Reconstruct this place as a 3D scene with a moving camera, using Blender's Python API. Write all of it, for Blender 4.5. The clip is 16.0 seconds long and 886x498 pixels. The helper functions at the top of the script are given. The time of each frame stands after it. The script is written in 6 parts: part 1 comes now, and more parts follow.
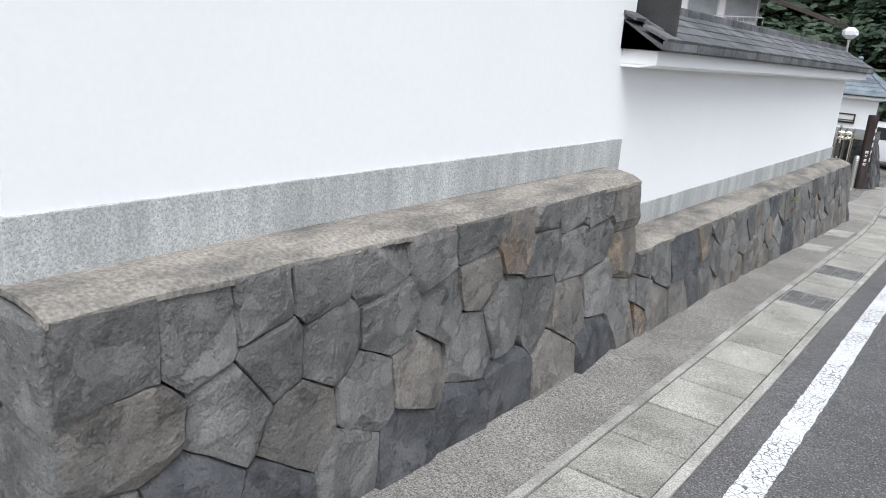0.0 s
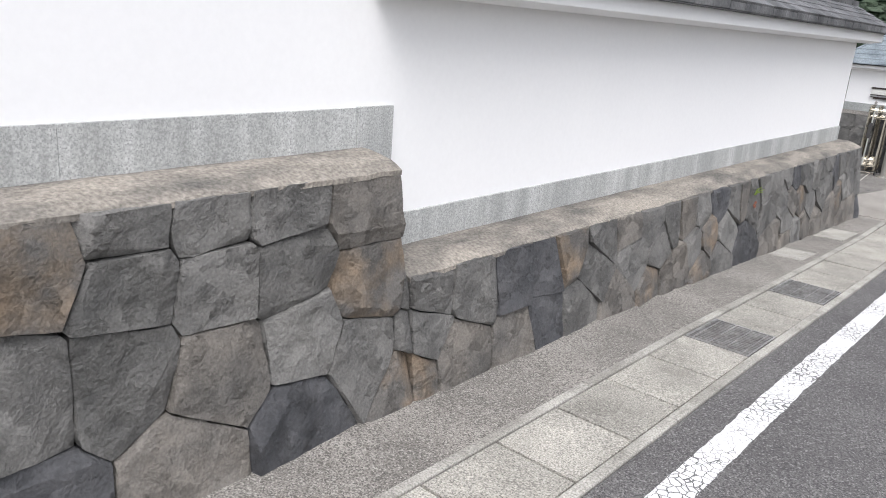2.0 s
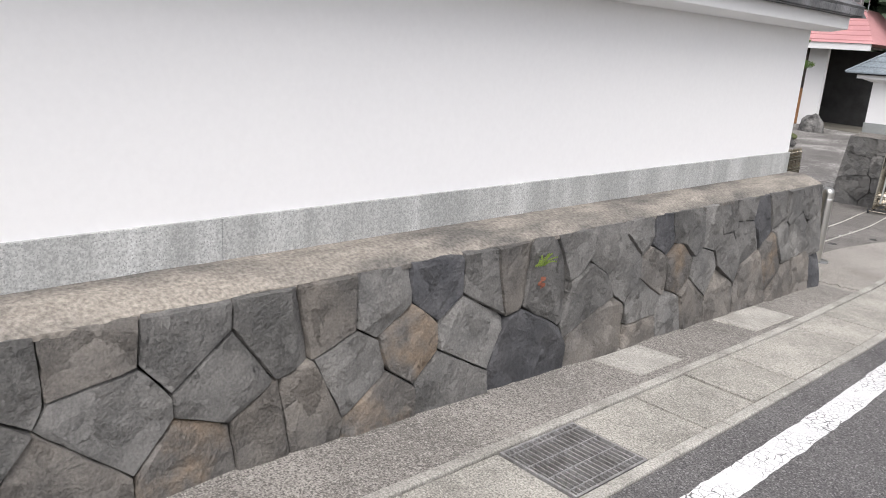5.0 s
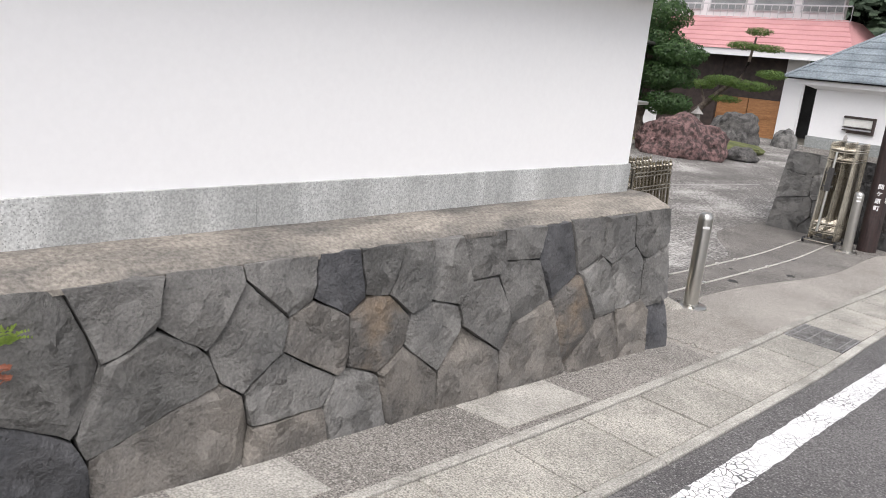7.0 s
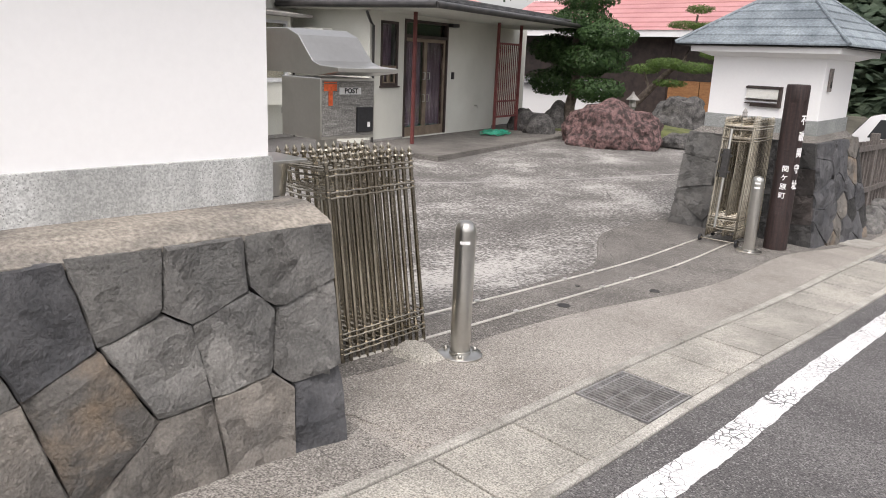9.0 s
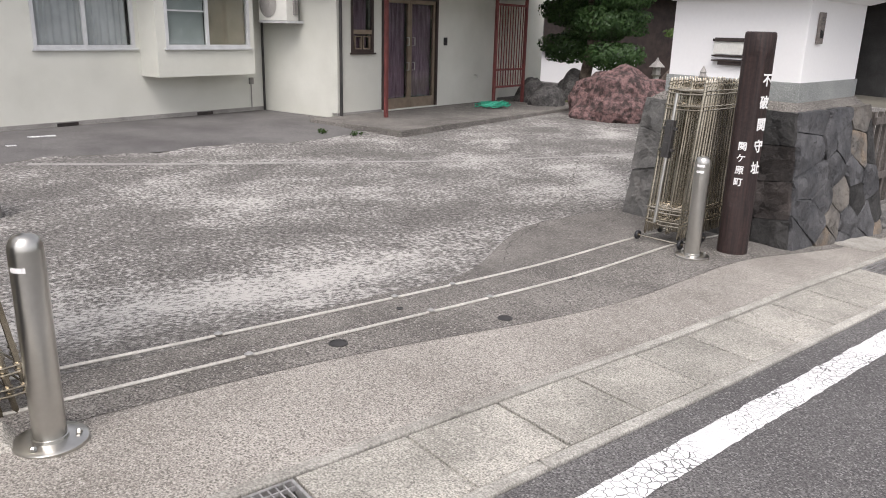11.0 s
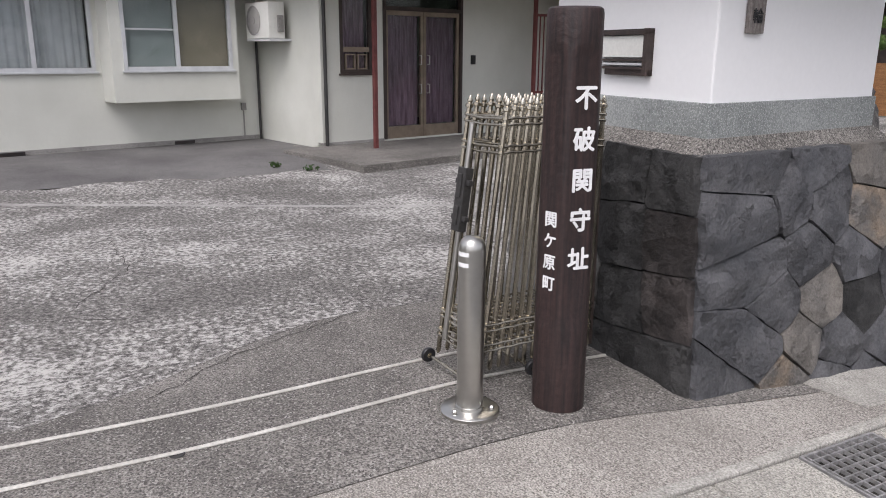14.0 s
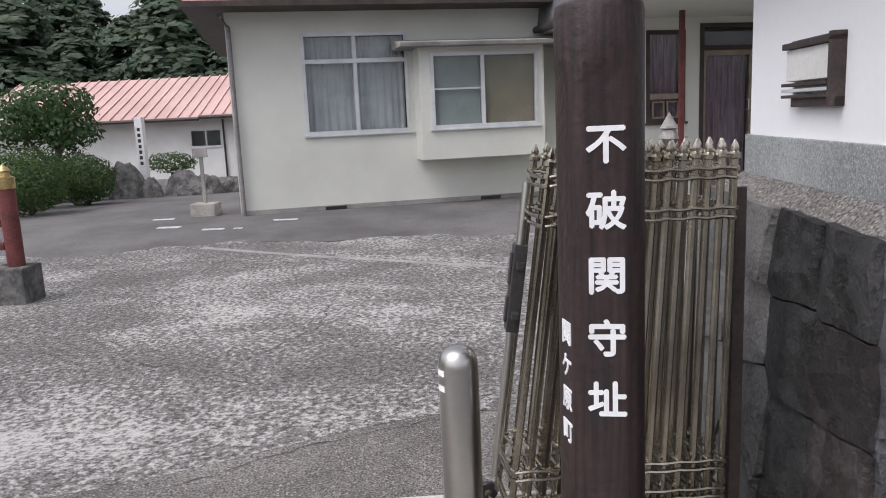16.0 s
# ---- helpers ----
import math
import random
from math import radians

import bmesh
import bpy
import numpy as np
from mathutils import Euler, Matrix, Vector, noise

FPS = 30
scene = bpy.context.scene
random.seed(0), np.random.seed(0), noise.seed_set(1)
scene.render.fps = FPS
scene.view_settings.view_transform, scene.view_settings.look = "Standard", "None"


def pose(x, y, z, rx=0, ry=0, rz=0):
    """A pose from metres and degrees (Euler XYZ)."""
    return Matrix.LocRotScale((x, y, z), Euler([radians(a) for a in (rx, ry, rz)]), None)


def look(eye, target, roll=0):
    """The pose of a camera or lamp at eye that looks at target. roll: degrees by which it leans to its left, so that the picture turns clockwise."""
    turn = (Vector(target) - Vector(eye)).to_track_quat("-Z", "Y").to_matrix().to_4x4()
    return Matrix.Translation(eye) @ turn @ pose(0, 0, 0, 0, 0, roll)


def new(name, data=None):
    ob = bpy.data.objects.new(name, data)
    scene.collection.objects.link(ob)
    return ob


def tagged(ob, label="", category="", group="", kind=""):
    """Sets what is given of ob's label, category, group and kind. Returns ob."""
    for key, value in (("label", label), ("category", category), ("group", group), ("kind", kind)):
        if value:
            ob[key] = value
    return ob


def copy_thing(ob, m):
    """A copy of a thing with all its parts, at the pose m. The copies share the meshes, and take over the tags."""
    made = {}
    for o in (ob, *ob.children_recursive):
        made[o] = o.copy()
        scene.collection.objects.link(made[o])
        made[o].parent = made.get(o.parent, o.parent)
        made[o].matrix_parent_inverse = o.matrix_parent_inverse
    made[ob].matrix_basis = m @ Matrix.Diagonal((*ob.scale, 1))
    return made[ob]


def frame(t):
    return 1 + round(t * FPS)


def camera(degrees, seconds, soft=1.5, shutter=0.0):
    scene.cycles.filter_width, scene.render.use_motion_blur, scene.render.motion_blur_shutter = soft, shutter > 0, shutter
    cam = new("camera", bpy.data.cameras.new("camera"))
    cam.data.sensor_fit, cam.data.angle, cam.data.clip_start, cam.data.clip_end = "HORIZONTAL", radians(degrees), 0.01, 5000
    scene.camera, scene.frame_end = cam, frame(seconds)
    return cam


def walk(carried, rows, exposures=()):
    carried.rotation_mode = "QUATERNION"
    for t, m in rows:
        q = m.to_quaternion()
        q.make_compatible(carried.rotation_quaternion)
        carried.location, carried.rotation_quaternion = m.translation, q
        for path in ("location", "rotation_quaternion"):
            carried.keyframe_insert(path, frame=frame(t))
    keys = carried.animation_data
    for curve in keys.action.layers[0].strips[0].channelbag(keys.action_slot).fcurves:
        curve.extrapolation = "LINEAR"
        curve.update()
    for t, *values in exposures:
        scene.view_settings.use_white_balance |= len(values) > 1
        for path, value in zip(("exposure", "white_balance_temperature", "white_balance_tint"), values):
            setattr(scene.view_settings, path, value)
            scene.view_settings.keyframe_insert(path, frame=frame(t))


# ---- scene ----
cam = camera(60.7, 16.0, soft=0.95)
METRES, EYE, TILT, LEAN, TURN = 19.5, 1.5, 0.0, 0.0, 36.3
ROWS = [
    (0.0, 0.0, 0.0, 0.0, 1.17, -15.07, -4.35),
    (0.5, 0.0259, 0.0219, -0.0017, 1.5, -15.72, -3.14),
    (1.0, 0.048, 0.0486, -0.0036, 1.47, -15.46, -3.91),
    (1.5, 0.0732, 0.0714, -0.0055, 3.39, -16.15, -3.47),
    (2.0, 0.0931, 0.0977, -0.0079, 5.49, -16.74, -4.0),
    (2.5, 0.1176, 0.1216, -0.0089, 7.59, -16.36, -3.05),
    (3.0, 0.1377, 0.147, -0.0108, 8.71, -15.26, -2.52),
    (5.5, 0.2382, 0.283, -0.0201, 11.62, -15.34, -4.06),
    (6.0, 0.2586, 0.3085, -0.0221, 12.42, -15.19, -4.09),
    (6.5, 0.2766, 0.3367, -0.0233, 12.32, -15.23, -5.45),
    (7.0, 0.2959, 0.3627, -0.0249, 11.53, -14.67, -5.34),
    (7.5, 0.3135, 0.3918, -0.0279, 10.44, -14.57, -4.71),
    (8.0, 0.3347, 0.4177, -0.0305, 9.55, -14.85, -1.95),
    (8.5, 0.3523, 0.4465, -0.0326, 10.01, -15.0, -2.22),
    (9.0, 0.3735, 0.4715, -0.0338, 10.25, -14.19, -2.28),
    (11.5, 0.4646, 0.6005, -0.0438, 16.96, -16.27, -1.46),
    (12.0, 0.4818, 0.6284, -0.0451, 18.01, -15.36, -1.53),
    (12.5, 0.4957, 0.6552, -0.0461, 19.52, -14.45, -0.94),
    (13.0, 0.5095, 0.6838, -0.0472, 20.33, -14.07, -1.43),
    (13.5, 0.5219, 0.7107, -0.0489, 24.61, -14.66, -0.36),
    (14.0, 0.5312, 0.7369, -0.0488, 27.69, -14.5, -0.36),
    (14.5, 0.541, 0.76, -0.0488, 35.97, -11.25, 1.04),
    (15.0, 0.5457, 0.7824, -0.0503, 42.54, -11.84, 1.5),
    (15.5, 0.5525, 0.8008, -0.0511, 52.76, -10.24, 2.88),
    (16.0, 0.5525, 0.8167, -0.0528, 56.22, -10.01, 2.53),
]
EXPOSURES = [(0.0, 0.32, 6050, 9), (1.2, 0.36, 6200, 11), (2.0, 0.42, 6300, 12), (3.0, 0.30, 6450, 13), (5.5, 0.38, 6480, 13), (7.0, 0.39, 6500, 13), (9.0, 0.42, 6700, 14), (11.5, 0.36, 6550, 15), (12.5, 0.15, 6450, 16), (14.0, 0.18, 6350, 16), (16.0, 0.16, 6250, 16)]
walk(cam, [(t, pose(0, 0, EYE, TILT, LEAN, TURN) @ pose(METRES * x, METRES * y, METRES * z, 90 + pitch, roll, yaw)) for t, x, y, z, yaw, pitch, roll in ROWS], EXPOSURES)

# ---- daylight: an overcast sky and a very soft sun ----
world = bpy.data.worlds.new("overcast_sky")
scene.world = world
world.use_nodes = True
wn = world.node_tree.nodes
wl = world.node_tree.links
sky = wn.new("ShaderNodeTexSky")
sky.sky_type = "NISHITA"
sky.sun_disc = False
sky.sun_elevation = radians(58)
sky.sun_rotation = radians(138)
sky.air_density, sky.dust_density, sky.ozone_density = 1.0, 4.0, 1.0
pale = wn.new("ShaderNodeHueSaturation")
pale.inputs["Saturation"].default_value = 0.22
wl.new(sky.outputs[0], pale.inputs["Color"])
wl.new(pale.outputs[0], wn["Background"].inputs["Color"])
wn["Background"].inputs["Strength"].default_value = 0.19
sun_data = bpy.data.lights.new("sun", "SUN")
sun_data.energy, sun_data.angle, sun_data.color = 0.95, radians(40), (1.0, 0.97, 0.93)
sun = new("sun", sun_data)
sun.matrix_world = look((9, -10, 18), (0, 0, 0))
tagged(sun, kind="structure")


# ---- materials ----
def mat(name, dark, light, scale=3.0, fine=60.0, rough=0.85, bump=0.3, metal=0.0, vary=0.0, speck=None, speck2=None, spread=(0.35, 0.65), streak=None, depth=0.01, grit=0.12, relief=0.0):
    """A surface that drifts between two colours at a large scale, carries fine grain and relief, and differs from piece to piece by vary."""
    m = bpy.data.materials.new(name)
    m.use_nodes = True
    n, l = m.node_tree.nodes, m.node_tree.links
    bsdf = n["Principled BSDF"]
    geo = n.new("ShaderNodeNewGeometry")
    place = geo.outputs["Position"]
    if streak:
        mp = n.new("ShaderNodeMapping")
        mp.inputs["Scale"].default_value = streak
        l.new(place, mp.inputs["Vector"])
        place = mp.outputs[0]
    big = n.new("ShaderNodeTexNoise")
    big.inputs["Scale"].default_value, big.inputs["Detail"].default_value, big.inputs["Roughness"].default_value = scale, 6, 0.6
    l.new(place, big.inputs["Vector"])
    ramp = n.new("ShaderNodeValToRGB")
    ramp.color_ramp.elements[0].position, ramp.color_ramp.elements[1].position = spread
    ramp.color_ramp.elements[0].color, ramp.color_ramp.elements[1].color = (*dark, 1), (*light, 1)
    l.new(big.outputs["Fac"], ramp.inputs["Fac"])
    small = n.new("ShaderNodeTexNoise")
    small.inputs["Scale"].default_value, small.inputs["Detail"].default_value = fine, 5
    l.new(geo.outputs["Position"], small.inputs["Vector"])
    grain = n.new("ShaderNodeMapRange")
    grain.inputs["From Min"].default_value, grain.inputs["From Max"].default_value = 0.3, 0.7
    grain.inputs["To Min"].default_value, grain.inputs["To Max"].default_value = 1 - grit * 2, 1 + grit * 2
    l.new(small.outputs["Fac"], grain.inputs["Value"])
    tint = n.new("ShaderNodeMix")
    tint.data_type, tint.blend_type = "RGBA", "MULTIPLY"
    tint.inputs["Factor"].default_value = 1
    l.new(ramp.outputs["Color"], tint.inputs["A"])
    l.new(grain.outputs[0], tint.inputs["B"])
    out = tint.outputs["Result"]
    for size, colour, share in [v for v in (speck, speck2) if v]:
        vor = n.new("ShaderNodeTexVoronoi")
        vor.inputs["Scale"].default_value = size
        l.new(geo.outputs["Position"], vor.inputs["Vector"])
        bw = n.new("ShaderNodeSeparateColor")
        l.new(vor.outputs["Color"], bw.inputs[0])
        cut = n.new("ShaderNodeMapRange")
        cut.inputs["From Min"].default_value, cut.inputs["From Max"].default_value = share - 0.08, share
        cut.inputs["To Min"].default_value, cut.inputs["To Max"].default_value = 1, 0
        l.new(bw.outputs[0], cut.inputs["Value"])
        mix = n.new("ShaderNodeMix")
        mix.data_type = "RGBA"
        l.new(cut.outputs[0], mix.inputs["Factor"])
        l.new(out, mix.inputs["A"])
        mix.inputs["B"].default_value = (*colour, 1)
        out = mix.outputs["Result"]
    if vary:
        info = n.new("ShaderNodeObjectInfo")
        rng = n.new("ShaderNodeMapRange")
        rng.inputs["To Min"].default_value, rng.inputs["To Max"].default_value = 1 - vary, 1 + vary
        l.new(info.outputs["Random"], rng.inputs["Value"])
        mul = n.new("ShaderNodeMix")
        mul.data_type, mul.blend_type = "RGBA", "MULTIPLY"
        mul.inputs["Factor"].default_value = 1
        l.new(out, mul.inputs["A"])
        l.new(rng.outputs[0], mul.inputs["B"])
        out = mul.outputs["Result"]
    l.new(out, bsdf.inputs["Base Color"])
    bsdf.inputs["Roughness"].default_value = rough
    bsdf.inputs["Metallic"].default_value = metal
    if bump:
        bp = n.new("ShaderNodeBump")
        bp.inputs["Strength"].default_value, bp.inputs["Distance"].default_value = bump, depth
        l.new(small.outputs["Fac"], bp.inputs["Height"])
        l.new(bp.outputs[0], bsdf.inputs["Normal"])
        if relief:
            split = n.new("ShaderNodeTexNoise")
            split.inputs["Scale"].default_value, split.inputs["Detail"].default_value, split.inputs["Roughness"].default_value, split.inputs["Distortion"].default_value = 9.0, 9, 0.62, 0.2
            l.new(geo.outputs["Position"], split.inputs["Vector"])
            shove = n.new("ShaderNodeVectorMath")
            shove.operation = "MULTIPLY_ADD"
            shove.inputs[1].default_value = (0.16, 0.16, 0.16)
            l.new(split.outputs["Color"], shove.inputs[0])
            l.new(geo.outputs["Position"], shove.inputs[2])
            chips = n.new("ShaderNodeTexVoronoi")
            chips.inputs["Scale"].default_value = 9.5
            l.new(shove.outputs[0], chips.inputs["Vector"])
            away = n.new("ShaderNodeVectorMath")
            away.operation = "SUBTRACT"
            l.new(shove.outputs[0], away.inputs[0])
            l.new(chips.outputs["Position"], away.inputs[1])
            lean = n.new("ShaderNodeVectorMath")
            lean.operation = "SUBTRACT"
            l.new(chips.outputs["Color"], lean.inputs[0])
            lean.inputs[1].default_value = (0.5, 0.5, 0.5)
            facet = n.new("ShaderNodeVectorMath")
            facet.operation = "DOT_PRODUCT"
            l.new(away.outputs[0], facet.inputs[0])
            l.new(lean.outputs[0], facet.inputs[1])
            height = n.new("ShaderNodeMath")
            height.operation = "MULTIPLY_ADD"
            height.inputs[1].default_value = relief
            l.new(split.outputs["Fac"], height.inputs[0])
            scaled = n.new("ShaderNodeMath")
            scaled.operation = "MULTIPLY"
            scaled.inputs[1].default_value = 0.85
            l.new(facet.outputs["Value"], scaled.inputs[0])
            l.new(scaled.outputs[0], height.inputs[2])
            bq = n.new("ShaderNodeBump")
            bq.inputs["Strength"].default_value, bq.inputs["Distance"].default_value = 1.0, 1.0
            l.new(height.outputs[0], bq.inputs["Height"])
            l.new(bq.outputs[0], bp.inputs["Normal"])
    return m


def glass(name, colour, rough=0.03):
    m = bpy.data.materials.new(name)
    m.use_nodes = True
    b = m.node_tree.nodes["Principled BSDF"]
    b.inputs["Base Color"].default_value = (*colour, 1)
    b.inputs["Roughness"].default_value = rough
    b.inputs["Transmission Weight"].default_value = 1.0
    b.inputs["IOR"].default_value = 1.45
    return m


def patchy(name, dark, mid, pale):
    """Old concrete: dark aggregate, a grey film, and pale lichen that gathers in broad ragged patches."""
    m = mat(name, dark, mid, 30.0, 120.0, 0.94, 0.6, spread=(0.40, 0.60), grit=0.30, depth=0.006)
    n, l = m.node_tree.nodes, m.node_tree.links
    bsdf = n["Principled BSDF"]
    old = bsdf.inputs["Base Color"].links[0].from_socket
    geo = n.new("ShaderNodeNewGeometry")
    mp = n.new("ShaderNodeMapping")
    mp.inputs["Scale"].default_value = (1.0, 0.75, 1.0)
    mp.inputs["Rotation"].default_value = (0, 0, 0.35)
    l.new(geo.outputs["Position"], mp.inputs["Vector"])
    broad = n.new("ShaderNodeTexNoise")
    broad.inputs["Scale"].default_value, broad.inputs["Detail"].default_value, broad.inputs["Roughness"].default_value = 0.8, 8, 0.68
    l.new(mp.outputs[0], broad.inputs["Vector"])
    crumbs = n.new("ShaderNodeTexNoise")
    crumbs.inputs["Scale"].default_value, crumbs.inputs["Detail"].default_value, crumbs.inputs["Roughness"].default_value = 27.0, 7, 0.76
    l.new(geo.outputs["Position"], crumbs.inputs["Vector"])
    both = n.new("ShaderNodeMath")
    both.operation = "MULTIPLY_ADD"
    both.inputs[1].default_value = 0.9
    l.new(broad.outputs["Fac"], both.inputs[0])
    strong = n.new("ShaderNodeMath")
    strong.operation = "MULTIPLY"
    strong.inputs[1].default_value = 1.5
    l.new(crumbs.outputs["Fac"], strong.inputs[0])
    l.new(strong.outputs[0], both.inputs[2])
    cut = n.new("ShaderNodeMapRange")
    cut.inputs["From Min"].default_value, cut.inputs["From Max"].default_value = 1.19, 1.37
    l.new(both.outputs[0], cut.inputs["Value"])
    mix = n.new("ShaderNodeMix")
    mix.data_type = "RGBA"
    l.new(cut.outputs[0], mix.inputs["Factor"])
    l.new(old, mix.inputs["A"])
    mix.inputs["B"].default_value = (*pale, 1)
    l.new(mix.outputs["Result"], bsdf.inputs["Base Color"])
    return m


def cracked(name, paint, under):
    """Road paint with a net of fine cracks and worn-off flakes."""
    m = mat(name, tuple(c * 0.85 for c in paint), paint, 6, 110, 0.8, 0.4, grit=0.06)
    n, l = m.node_tree.nodes, m.node_tree.links
    bsdf = n["Principled BSDF"]
    old = bsdf.inputs["Base Color"].links[0].from_socket
    geo = n.new("ShaderNodeNewGeometry")
    warp = n.new("ShaderNodeTexNoise")
    warp.inputs["Scale"].default_value = 18
    l.new(geo.outputs["Position"], warp.inputs["Vector"])
    add = n.new("ShaderNodeVectorMath")
    add.operation = "MULTIPLY_ADD"
    add.inputs[1].default_value = (0.035, 0.035, 0)
    l.new(warp.outputs["Color"], add.inputs[0])
    l.new(geo.outputs["Position"], add.inputs[2])
    net = n.new("ShaderNodeTexVoronoi")
    net.feature = "DISTANCE_TO_EDGE"
    net.inputs["Scale"].default_value = 24
    l.new(add.outputs[0], net.inputs["Vector"])
    where = n.new("ShaderNodeTexNoise")
    where.inputs["Scale"].default_value = 3.0
    l.new(geo.outputs["Position"], where.inputs["Vector"])
    wide = n.new("ShaderNodeMapRange")
    wide.inputs["From Min"].default_value, wide.inputs["From Max"].default_value = 0.36, 0.74
    wide.inputs["To Min"].default_value, wide.inputs["To Max"].default_value = 0.0, 0.08
    l.new(where.outputs["Fac"], wide.inputs["Value"])
    less = n.new("ShaderNodeMath")
    less.operation = "LESS_THAN"
    l.new(net.outputs["Distance"], less.inputs[0])
    l.new(wide.outputs[0], less.inputs[1])
    mix = n.new("ShaderNodeMix")
    mix.data_type = "RGBA"
    l.new(less.outputs[0], mix.inputs["Factor"])
    l.new(old, mix.inputs["A"])
    mix.inputs["B"].default_value = (*under, 1)
    l.new(mix.outputs["Result"], bsdf.inputs["Base Color"])
    return m


M_PLASTER = mat("white_plaster", (0.80, 0.80, 0.805), (0.825, 0.825, 0.825), 0.5, 35, 0.9, 0.06, grit=0.006, depth=0.003)
M_BAND = mat("green_grey_granite", (0.20, 0.215, 0.21), (0.33, 0.345, 0.335), 2.0, 90, 0.6, 0.2, speck=(200, (0.42, 0.43, 0.42), 0.2), grit=0.16, depth=0.003)
M_RAIL = mat("worn_rail_steel", (0.46, 0.44, 0.40), (0.64, 0.62, 0.575), 3, 60, 0.6, 0.1, metal=0.3, grit=0.08)
M_GRANITE = mat("granite_skirting", (0.345, 0.352, 0.342), (0.58, 0.59, 0.58), 1.3, 110, 0.75, 0.25, speck=(220, (0.28, 0.285, 0.28), 0.14), streak=(1, 3.2, 0.4), spread=(0.42, 0.74), grit=0.15, depth=0.003)
M_MORTAR = mat("cement_capping", (0.125, 0.118, 0.108), (0.30, 0.272, 0.235), 2.2, 60, 0.95, 0.9, streak=(2.2, 0.8, 1), spread=(0.36, 0.60), grit=0.18)
M_STONE = mat("andesite_stone", (0.112, 0.111, 0.107), (0.185, 0.180, 0.170), 3.2, 90, 0.85, 0.6, vary=0.20, depth=0.005, grit=0.11, relief=0.030)
M_STONE_DARK = mat("dark_blue_andesite", (0.058, 0.060, 0.066), (0.105, 0.105, 0.11), 4.5, 70, 0.85, 0.6, vary=0.18, depth=0.008, grit=0.10, relief=0.030)
M_STONE_RUST = mat("rust_stained_andesite", (0.128, 0.121, 0.112), (0.235, 0.180, 0.128), 3.0, 90, 0.88, 0.6, vary=0.12, depth=0.005, grit=0.11, spread=(0.44, 0.64), relief=0.030)
M_STONE_BROWN = mat("brown_andesite", (0.122, 0.116, 0.108), (0.20, 0.182, 0.160), 3.2, 90, 0.88, 0.6, vary=0.16, depth=0.005, grit=0.11, relief=0.030)
# the next two hold damp plus the pillar side's shade, painted as colour
M_STONE_DAMP_SHADE = mat("damp_shaded_andesite", (0.015, 0.015, 0.015), (0.047, 0.046, 0.045), 4.0, 70, 0.8, 0.6, vary=0.25, depth=0.006, grit=0.14, relief=0.030)
M_STONE_DAMP_SHADE_BROWN = mat("damp_shaded_brown_andesite", (0.019, 0.016, 0.015), (0.053, 0.044, 0.041), 4.0, 70, 0.8, 0.6, vary=0.25, depth=0.006, grit=0.14, relief=0.030)
M_JOINT = mat("joint_shadow_mortar", (0.02, 0.02, 0.018), (0.055, 0.05, 0.042), 8, 60, 1.0, 0.5)
M_ASPHALT = mat("asphalt", (0.092, 0.088, 0.088), (0.14, 0.135, 0.133), 1.2, 120, 0.9, 0.8, speck=(140, (0.25, 0.245, 0.24), 0.14), speck2=(150, (0.055, 0.053, 0.053), 0.20), grit=0.32, depth=0.006)
M_PAVE = mat("coarse_aggregate_concrete", (0.175, 0.165, 0.150), (0.275, 0.258, 0.235), 1.7, 130, 0.92, 0.9, speck=(140, (0.38, 0.36, 0.33), 0.15), speck2=(130, (0.115, 0.106, 0.096), 0.20), grit=0.34, depth=0.005)
M_FOOTWAY = mat("worn_footway_concrete", (0.225, 0.208, 0.186), (0.345, 0.323, 0.292), 1.4, 130, 0.92, 0.8, speck=(150, (0.45, 0.425, 0.39), 0.12), speck2=(145, (0.15, 0.137, 0.122), 0.17), grit=0.32, depth=0.005)
M_APRON = mat("smooth_dark_concrete", (0.112, 0.104, 0.095), (0.205, 0.192, 0.175), 1.6, 110, 0.92, 0.9, speck=(120, (0.33, 0.315, 0.29), 0.12), speck2=(115, (0.07, 0.064, 0.058), 0.16), grit=0.40, depth=0.006)
M_SLAB = mat("gutter_slab_concrete", (0.235, 0.225, 0.20), (0.385, 0.368, 0.328), 2.5, 120, 0.92, 0.8, vary=0.12, speck=(150, (0.16, 0.152, 0.136), 0.18), speck2=(150, (0.46, 0.44, 0.40), 0.10), grit=0.30, depth=0.004)
M_KERB = mat("pale_kerb_concrete", (0.25, 0.24, 0.215), (0.42, 0.405, 0.37), 3.0, 110, 0.92, 0.6, vary=0.08, grit=0.22, depth=0.004)
M_YARD = patchy("weathered_yard_concrete", (0.060, 0.056, 0.052), (0.175, 0.166, 0.155), (0.46, 0.445, 0.42))
M_SOIL = mat("bare_earth", (0.09, 0.085, 0.07), (0.16, 0.15, 0.12), 0.6, 20, 1.0, 0.5)
M_LANE = mat("worn_lane_asphalt", (0.085, 0.08, 0.08), (0.15, 0.145, 0.14), 0.8, 60, 0.92, 0.5, grit=0.18)
M_PAINT = cracked("cracked_white_road_paint", (0.72, 0.72, 0.72), (0.13, 0.13, 0.13))
M_STEEL = mat("brushed_stainless_steel", (0.50, 0.49, 0.46), (0.62, 0.61, 0.58), 2, 40, 0.28, 0, metal=1.0, grit=0.012)
M_GATE = mat("weathered_aluminium", (0.30, 0.268, 0.21), (0.55, 0.515, 0.44), 3.0, 80, 0.25, 0.05, metal=1.0, grit=0.07)
M_DARKMETAL = mat("dark_bronze_metal", (0.02, 0.02, 0.02), (0.045, 0.042, 0.04), 5, 60, 0.5, 0.1)
